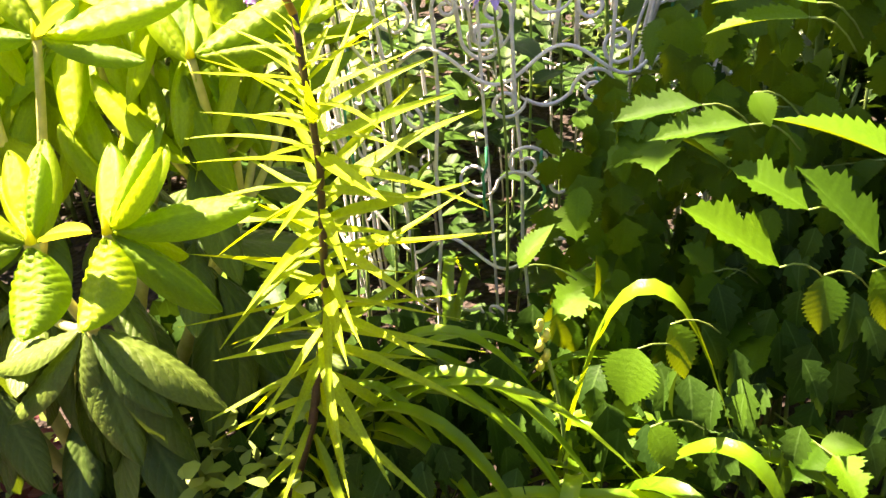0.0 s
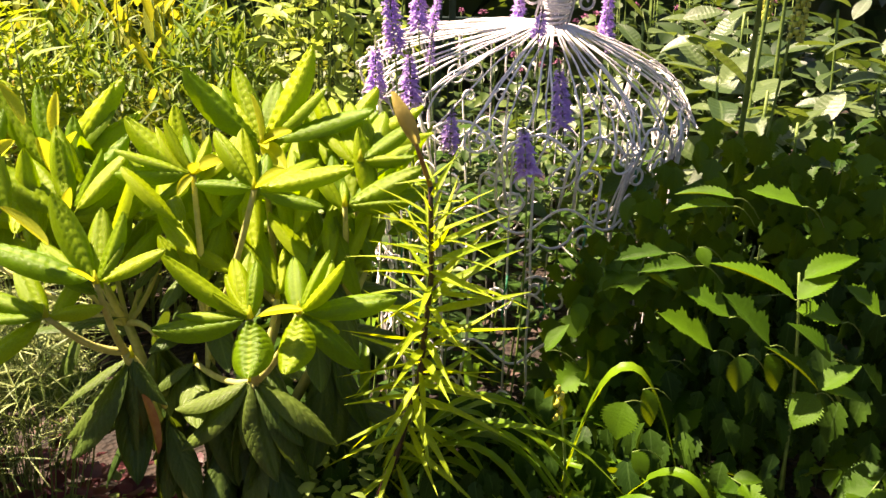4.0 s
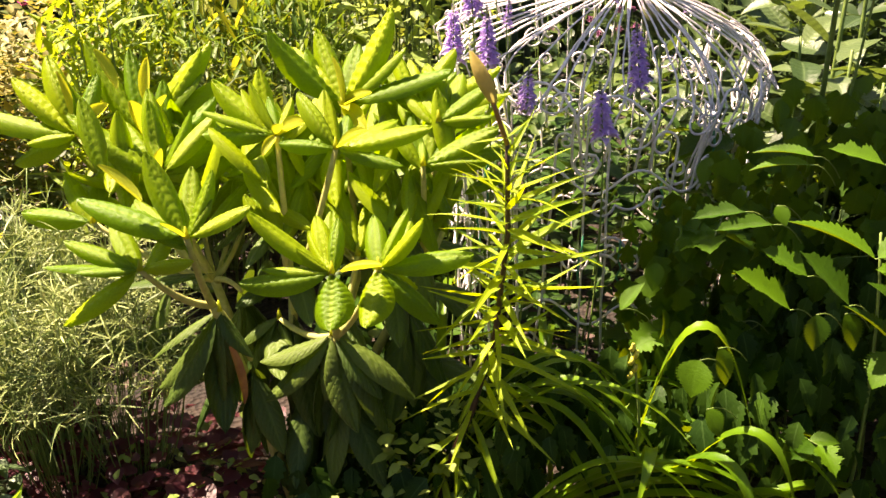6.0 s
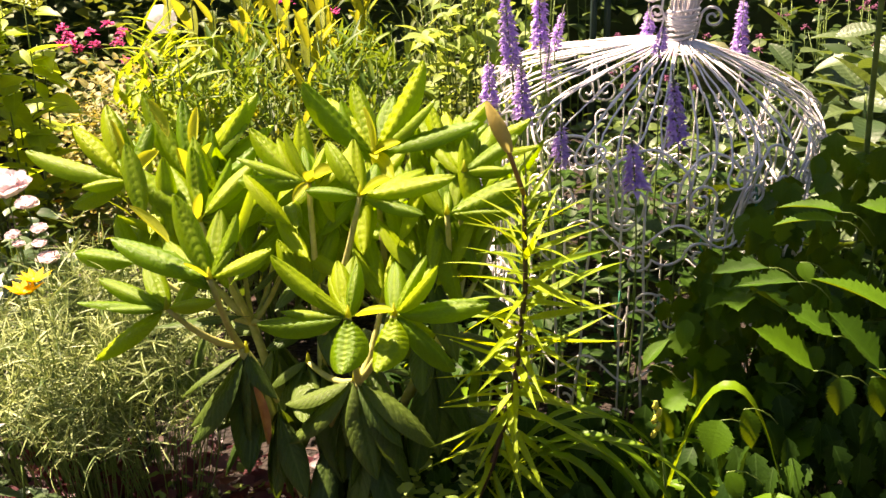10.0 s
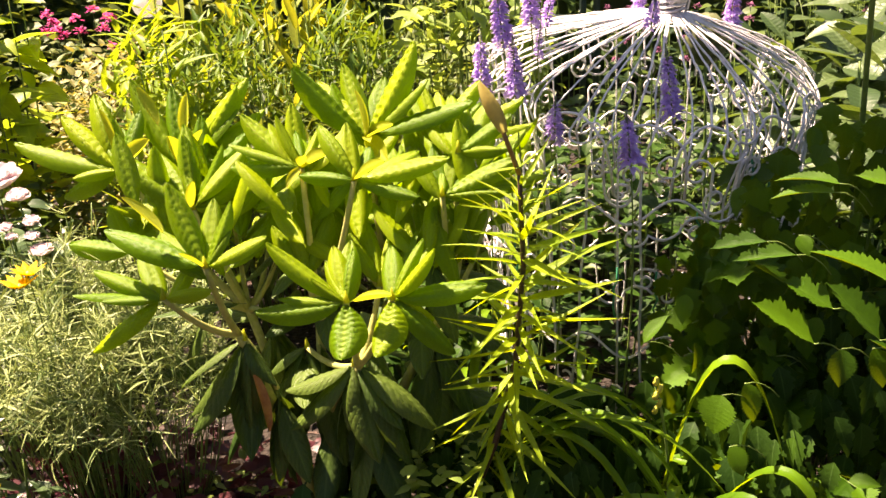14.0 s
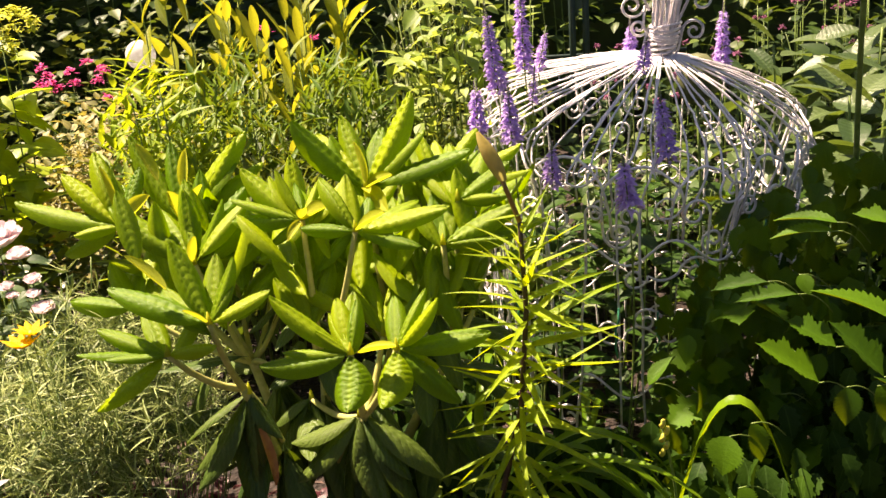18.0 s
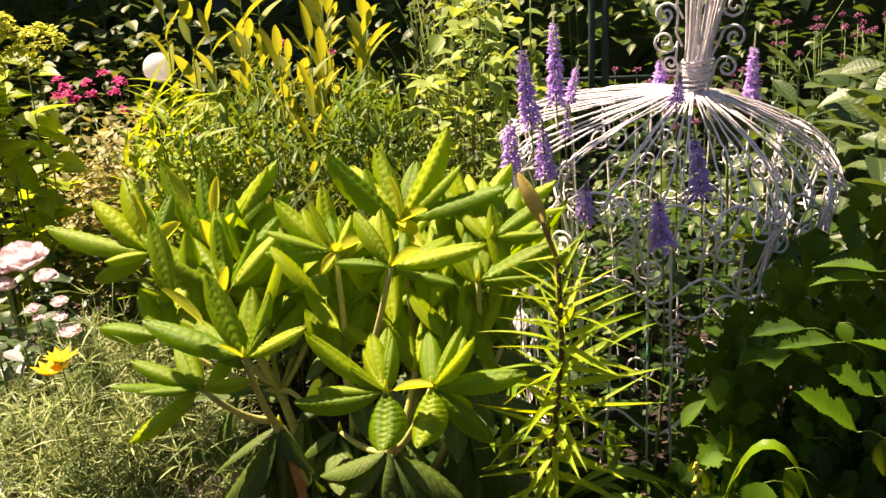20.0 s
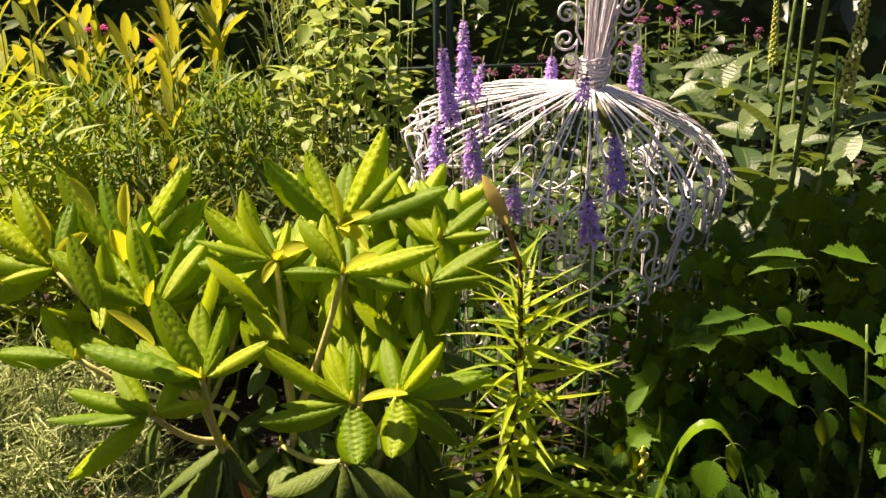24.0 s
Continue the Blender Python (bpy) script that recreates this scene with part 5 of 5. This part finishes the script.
def back_beds():
    narrow = leaf_grid(length=1, width=0.16, kind="lance", nu=5, nv=2, fold=0.4, droop=0.15)
    ovate = leaf_grid(length=1, width=0.6, kind="ovate", nu=6, nv=4, fold=0.25, droop=0.2)
    rng = random.Random(71)
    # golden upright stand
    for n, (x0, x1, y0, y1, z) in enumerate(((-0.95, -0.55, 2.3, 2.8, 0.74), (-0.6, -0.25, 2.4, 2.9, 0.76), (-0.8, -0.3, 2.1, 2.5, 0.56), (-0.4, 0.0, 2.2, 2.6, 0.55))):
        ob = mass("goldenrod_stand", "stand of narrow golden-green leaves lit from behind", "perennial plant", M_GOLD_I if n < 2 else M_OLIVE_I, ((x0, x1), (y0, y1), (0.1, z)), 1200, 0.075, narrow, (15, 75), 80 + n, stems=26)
    upright = [leaf_mesh("upright_leaf", M_GOLD, length=1, width=0.24, kind="lens", nu=12, nv=4, fold=0.35, droop=d, twist=0.3) for d in (0.05, 0.15, 0.28)]
    ob = thing("penstemon_stand", (-0.6, 2.75, 0), "tall stems with upright translucent yellow-green leaves", "perennial plant")
    for k in range(24):
        x, y = rng.uniform(-1.05, -0.42), rng.uniform(2.5, 3.0)
        h = rng.uniform(0.72, 1.06)
        hang("stem", tube("stem", bend((x, y, 0), (x + 0.04, y, h), (0.01, 0, 0), 6), (0.003, 0.0015), M_STEM, 5), ob, Matrix.Identity(4))
        for j in range(11):
            L = rng.uniform(0.08, 0.14)
            u = 0.42 + 0.055 * j
            hang("leaf", upright[j % 3], ob, at((x + 0.04 * u, y, h * u), basis(heading(137.5 * j + rng.uniform(-20, 20), rng.uniform(48, 78)), rng.uniform(-0.6, 0.6)), (L * 1.1, L, L)))
    # leafy bush with yellow-green heads at the side, sunlight put into its leaf colour
    for n, (x0, x1, y0, y1, z) in enumerate(((-1.5, -1.2, 2.1, 2.45, 0.95), (-1.95, -1.55, 2.0, 2.4, 0.72))):
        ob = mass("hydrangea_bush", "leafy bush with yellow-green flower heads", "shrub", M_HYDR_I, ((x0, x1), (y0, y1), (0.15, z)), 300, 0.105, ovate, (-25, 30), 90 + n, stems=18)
        heads = [Vector(q) for q in ((-1.09, 2.2, 0.95), (-1.19, 2.18, 0.985), (-1.16, 2.2, 0.9), (-1.26, 2.25, 0.99))] if n == 0 else []
        for k in range(9):
            c = Vector((rng.uniform(x0, x1), rng.uniform(y0, y1), z + rng.uniform(-0.08, 0.05)))
            c = heads[k] if k < len(heads) else c
            poses = []
            for j in range(240):
                d = heading(rng.uniform(0, 360), rng.uniform(-25, 90))
                L = 0.016
                poses.append(at(c + Vector((d.x, d.y, 0.8 * d.z)) * 0.056 * rng.uniform(0.8, 1), basis(heading(rng.uniform(0, 360), rng.uniform(-40, 40))), (L, L, L)))
            hang("flower_head", cloud("flower_head", ovate, poses, M_PANICLE_I), ob, Matrix.Identity(4), "dense yellow-green flower head")
    mass("barberry_bush", "low olive and bronze small-leaved bush", "shrub", M_BRONZE_I, ((-1.4, -0.95), (2.5, 3.0), (0.05, 0.66)), 2200, 0.034, ovate, (-20, 60), 95, stems=20)
    ob = mass("marigold_clump", "olive clump dotted with orange flowers", "flower", M_OLIVE_I, ((-1.3, -0.95), (2.2, 2.5), (0.05, 0.42)), 700, 0.04, ovate, (-20, 60), 96, stems=10)
    for k in range(14):
        c = Vector((rng.uniform(-1.28, -0.95), rng.uniform(2.2, 2.4), rng.uniform(0.34, 0.46)))
        hang("blossom", cloud("blossom", ovate, [at(c, basis(heading(60 * q, 25)), (0.018, 0.018, 0.018)) for q in range(6)], M_ORANGE_I), ob, Matrix.Identity(4), "orange blossom")
    mass("lime_plant", "bright lime narrow-leaved plant", "perennial plant", M_LIME_I, ((-0.93, -0.68), (2.08, 2.35), (0.2, 0.83)), 480, 0.1, narrow, (5, 65), 97, stems=10)
    # pale vine by the trellis, silver-leaved plants
    mass("clematis_vine", "pale green vine climbing by the trellis", "vine", M_PALE_I, ((-0.3, 0.12), (2.5, 3.0), (0.1, 1.0)), 700, 0.06, ovate, (-50, 30), 98, stems=16)
    mass("silver_plant", "pale silvery low foliage behind the shrub", "perennial plant", M_PALE_I, ((-0.25, 0.15), (2.1, 2.5), (0.05, 0.5)), 520, 0.06, ovate, (-20, 40), 99, stems=8)
    mass("weedy_stalks", "thin grassy stalks with narrow leaves", "grass", M_OLIVE_I, ((-0.35, -0.05), (2.8, 3.3), (0.2, 1.05)), 500, 0.06, narrow, (20, 80), 100, stems=24)
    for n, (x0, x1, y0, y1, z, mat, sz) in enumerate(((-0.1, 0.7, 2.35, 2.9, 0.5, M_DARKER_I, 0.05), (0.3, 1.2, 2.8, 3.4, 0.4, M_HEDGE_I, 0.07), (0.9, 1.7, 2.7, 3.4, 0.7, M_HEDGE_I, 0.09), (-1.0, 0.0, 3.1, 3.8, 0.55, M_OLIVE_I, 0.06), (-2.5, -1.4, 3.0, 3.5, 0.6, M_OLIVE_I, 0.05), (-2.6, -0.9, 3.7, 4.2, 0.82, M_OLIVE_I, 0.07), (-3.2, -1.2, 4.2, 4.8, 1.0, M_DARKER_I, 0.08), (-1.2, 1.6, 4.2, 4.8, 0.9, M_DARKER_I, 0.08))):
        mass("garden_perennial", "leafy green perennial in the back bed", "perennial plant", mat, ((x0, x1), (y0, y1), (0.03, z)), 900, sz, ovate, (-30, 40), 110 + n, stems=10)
    # pink and mauve flowers at the back
    for n, (x0, x1, y0, y1, z, mat, cnt) in enumerate(((-1.85, -1.45, 3.35, 3.6, 0.6, M_PINK_I, 12), (-1.1, -0.7, 3.6, 3.9, 0.68, M_PINK_I, 3), (0.3, 0.75, 3.0, 3.5, 0.58, M_MAUVE_I, 34), (0.8, 1.5, 3.3, 3.8, 0.7, M_MAUVE_I, 34))):
        ob = thing("phlox_flowers", ((x0 + x1) / 2, (y0 + y1) / 2, 0), "pink flower clusters on leafy stems" if mat == M_PINK_I else "dull mauve flower clusters", "flower")
        many, poses, lv = [], [], []
        for k in range(cnt):
            c = Vector((rng.uniform(x0, x1), rng.uniform(y0, y1), z * rng.uniform(0.85, 1.1)))
            many.append((bend((c.x, c.y, 0), c, (0.01, 0, 0), 4), (0.003, 0.0015)))
            for q in range(34):
                d = heading(rng.uniform(0, 360), rng.uniform(-10, 90))
                w = 0.022 if mat == M_PINK_I else 0.013
                poses.append(at(c + d * (w * rng.uniform(0.6, 1)), basis(heading(rng.uniform(0, 360), rng.uniform(-20, 50))), (w * 0.8, w * 0.8, w * 0.8)))
            hang("flower_truss", cloud("flower_truss", ovate, poses[-34:], mat), ob, Matrix.Identity(4))
            for q in range(8):
                lv.append(at((c.x, c.y, c.z * rng.uniform(0.4, 0.95)), basis(heading(rng.uniform(0, 360), rng.uniform(0, 50))), (0.05, 0.05, 0.05)))
        tagged(hang("stem_tangle", tubes("stem_tangle", many, M_STEM, 4), ob, Matrix.Identity(4)), kind="stuff")
        tagged(hang("leaf_mass", cloud("leaf_mass", ovate, lv, M_OLIVE_I if mat == M_PINK_I else M_HEDGE_I), ob, Matrix.Identity(4)), kind="stuff")
    # globe lamp on a stake
    ob = thing("globe_lamp", (-1.376, 3.5, 0), "round white plastic globe garden lamp on a stake", "garden lamp")
    hang("stake", tube("stake", [(-1.376, 3.5, 0), (-1.376, 3.5, 0.3), (-1.376, 3.5, 0.6)], 0.009, M_TRELLIS, 8), ob, Matrix.Identity(4))
    hang("base", tube("base", [(-1.376, 3.5, 0.595), (-1.376, 3.5, 0.615), (-1.376, 3.5, 0.635)], (0.03, 0.036), M_TRELLIS, 16), ob, Matrix.Identity(4), "dark lamp base")
    vs, fs = [], []
    for q in range(13):
        th = math.pi * (0.02 + 0.78 * q / 12)
        for k in range(24):
            a = 2 * math.pi * k / 24
            vs.append((-1.376 + 0.056 * math.sin(th) * math.cos(a), 3.5 + 0.056 * math.sin(th) * math.sin(a), 0.684 + 0.056 * math.cos(th)))
    for q in range(12):
        for k in range(24):
            a, b = q * 24 + k, q * 24 + (k + 1) % 24
            fs.append((a, a + 24, b + 24, b))
    fs += [tuple(range(24)), tuple(12 * 24 + k for k in range(24))[::-1]]
    hang("globe", mesh_from("globe", vs, fs, M_GLOBE), ob, Matrix.Identity(4))
    mass("rose_bush", "rose foliage of small shiny grey-green leaves", "shrub", M_ROSELEAF_I, ((-1.3, -0.86), (1.5, 1.98), (0.03, 0.46)), 620, 0.048, ovate, (-30, 50), 131, stems=12)
    mass("rose_bush", "low rose foliage of shiny grey-green leaves", "shrub", M_ROSELEAF_I, ((-0.96, -0.66), (1.1, 1.32), (0.03, 0.24)), 170, 0.045, ovate, (-30, 50), 132, stems=8)
    # low pale leaves at the front edge of the bed
    mass("creeping_groundcover", "low pale green leaves at the sunny edge of the bed", "groundcover", M_PALE_I, ((0.52, 0.95), (1.12, 1.22), (0.02, 0.17)), 150, 0.042, ovate, (-10, 50), 141, stems=6)
    mass("creeping_groundcover", "low pale green leaves under the shrub", "groundcover", M_PALE_I, ((-0.15, 0.0), (1.12, 1.22), (0.0, 0.09)), 60, 0.036, ovate, (-10, 50), 142, stems=4)
    # trellis
    ob = thing("garden_trellis", (0.2, 3.3, 0), "dark green wooden trellis with two posts", "trellis")
    for x in (0.225, 0.27, -0.13):
        hang("post", tube("post", [(x, 3.3, 0), (x, 3.3, 0.7), (x, 3.3, 1.5)], 0.012, M_TRELLIS, 8), ob, Matrix.Identity(4))
    for z in (0.62, 1.05):
        hang("rail", tube("rail", [(-0.2, 3.32, z), (0.1, 3.32, z), (0.6, 3.32, z)], 0.006, M_TRELLIS, 6), ob, Matrix.Identity(4))
    # mossy round thing behind the waist of the dress
    ob = thing("mossy_seed_head", (0.455, 1.93, 0), "dark mossy seed head behind the wire waist", "seed head")
    hang("stem", tube("stem", bend((0.455, 1.93, 0), (0.45, 1.93, 0.75), (0.01, 0, 0)), 0.003, M_STEM, 6), ob, Matrix.Identity(4))
    vs, fs = [], []
    for i in range(9):
        th = math.pi * i / 8
        for k in range(12):
            a = 2 * math.pi * k / 12
            r = 0.042 * (1 + 0.15 * noise.noise((3 * math.cos(a), 3 * math.sin(a), 4 * th)))
            vs.append((0.45 + r * math.sin(th) * math.cos(a), 1.93 + r * math.sin(th) * math.sin(a), 0.79 + 1.2 * r * math.cos(th)))
    for i in range(8):
        for k in range(12):
            a, b = i * 12 + k, i * 12 + (k + 1) % 12
            fs.append((a, b, b + 12, a + 12))
    hang("pod", mesh_from("pod", vs, fs, M_MOSS), ob, Matrix.Identity(4))
    # undergrowth inside the dress, in the same greens darkened for shade
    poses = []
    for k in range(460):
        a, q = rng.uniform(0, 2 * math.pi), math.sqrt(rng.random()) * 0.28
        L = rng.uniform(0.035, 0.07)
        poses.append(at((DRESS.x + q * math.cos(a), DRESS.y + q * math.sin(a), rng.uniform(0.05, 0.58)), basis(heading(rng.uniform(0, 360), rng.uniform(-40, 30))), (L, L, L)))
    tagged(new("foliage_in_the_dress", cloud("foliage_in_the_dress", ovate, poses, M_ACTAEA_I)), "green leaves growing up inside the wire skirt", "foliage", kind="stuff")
    # hedge that closes the garden
    poses = []
    for k in range(9000):
        a = rng.uniform(0, 2 * math.pi)
        r = 5.2 + rng.uniform(-0.35, 0.6)
        if math.sin(a) < -0.2 and k % 3:
            continue
        z = 2.3 * rng.random()
        L = rng.uniform(0.12, 0.24)
        poses.append(at((r * math.cos(a), r * math.sin(a), z), basis(heading(math.degrees(a) + 180 + rng.uniform(-70, 70), rng.uniform(-50, 20)), rng.uniform(-0.6, 0.6)), (L, L, L)))
    tagged(new("hedge", cloud("hedge", leaf_grid(length=1, width=0.6, kind="ovate", nu=4, nv=2, fold=0.3, droop=0.2), poses, M_HEDGE_I)), "dark clipped hedge round the garden", "hedge", kind="stuff")
    vs, fs = [], []
    for i in range(48):
        a = 2 * math.pi * i / 48
        for r in (5.35, 5.8):
            for z in (0, 2.2):
                vs.append((r * math.cos(a), r * math.sin(a), z))
    for i in range(48):
        a, b = 4 * i, 4 * ((i + 1) % 48)
        fs += [(a, b, b + 1, a + 1), (a + 2, a + 3, b + 3, b + 2), (a + 1, b + 1, b + 3, a + 3)]
    tagged(new("hedge_core", mesh_from("hedge_core", vs, fs, M_HEDGE_I, smooth=False)), "dark twiggy inside of the hedge", "hedge", kind="structure")


daylilies()
toothed_leaves()
cohosh_stalks()
broad_plants()
threadleaf()
left_flowers()
back_beds()
hosta()
shade_tree()
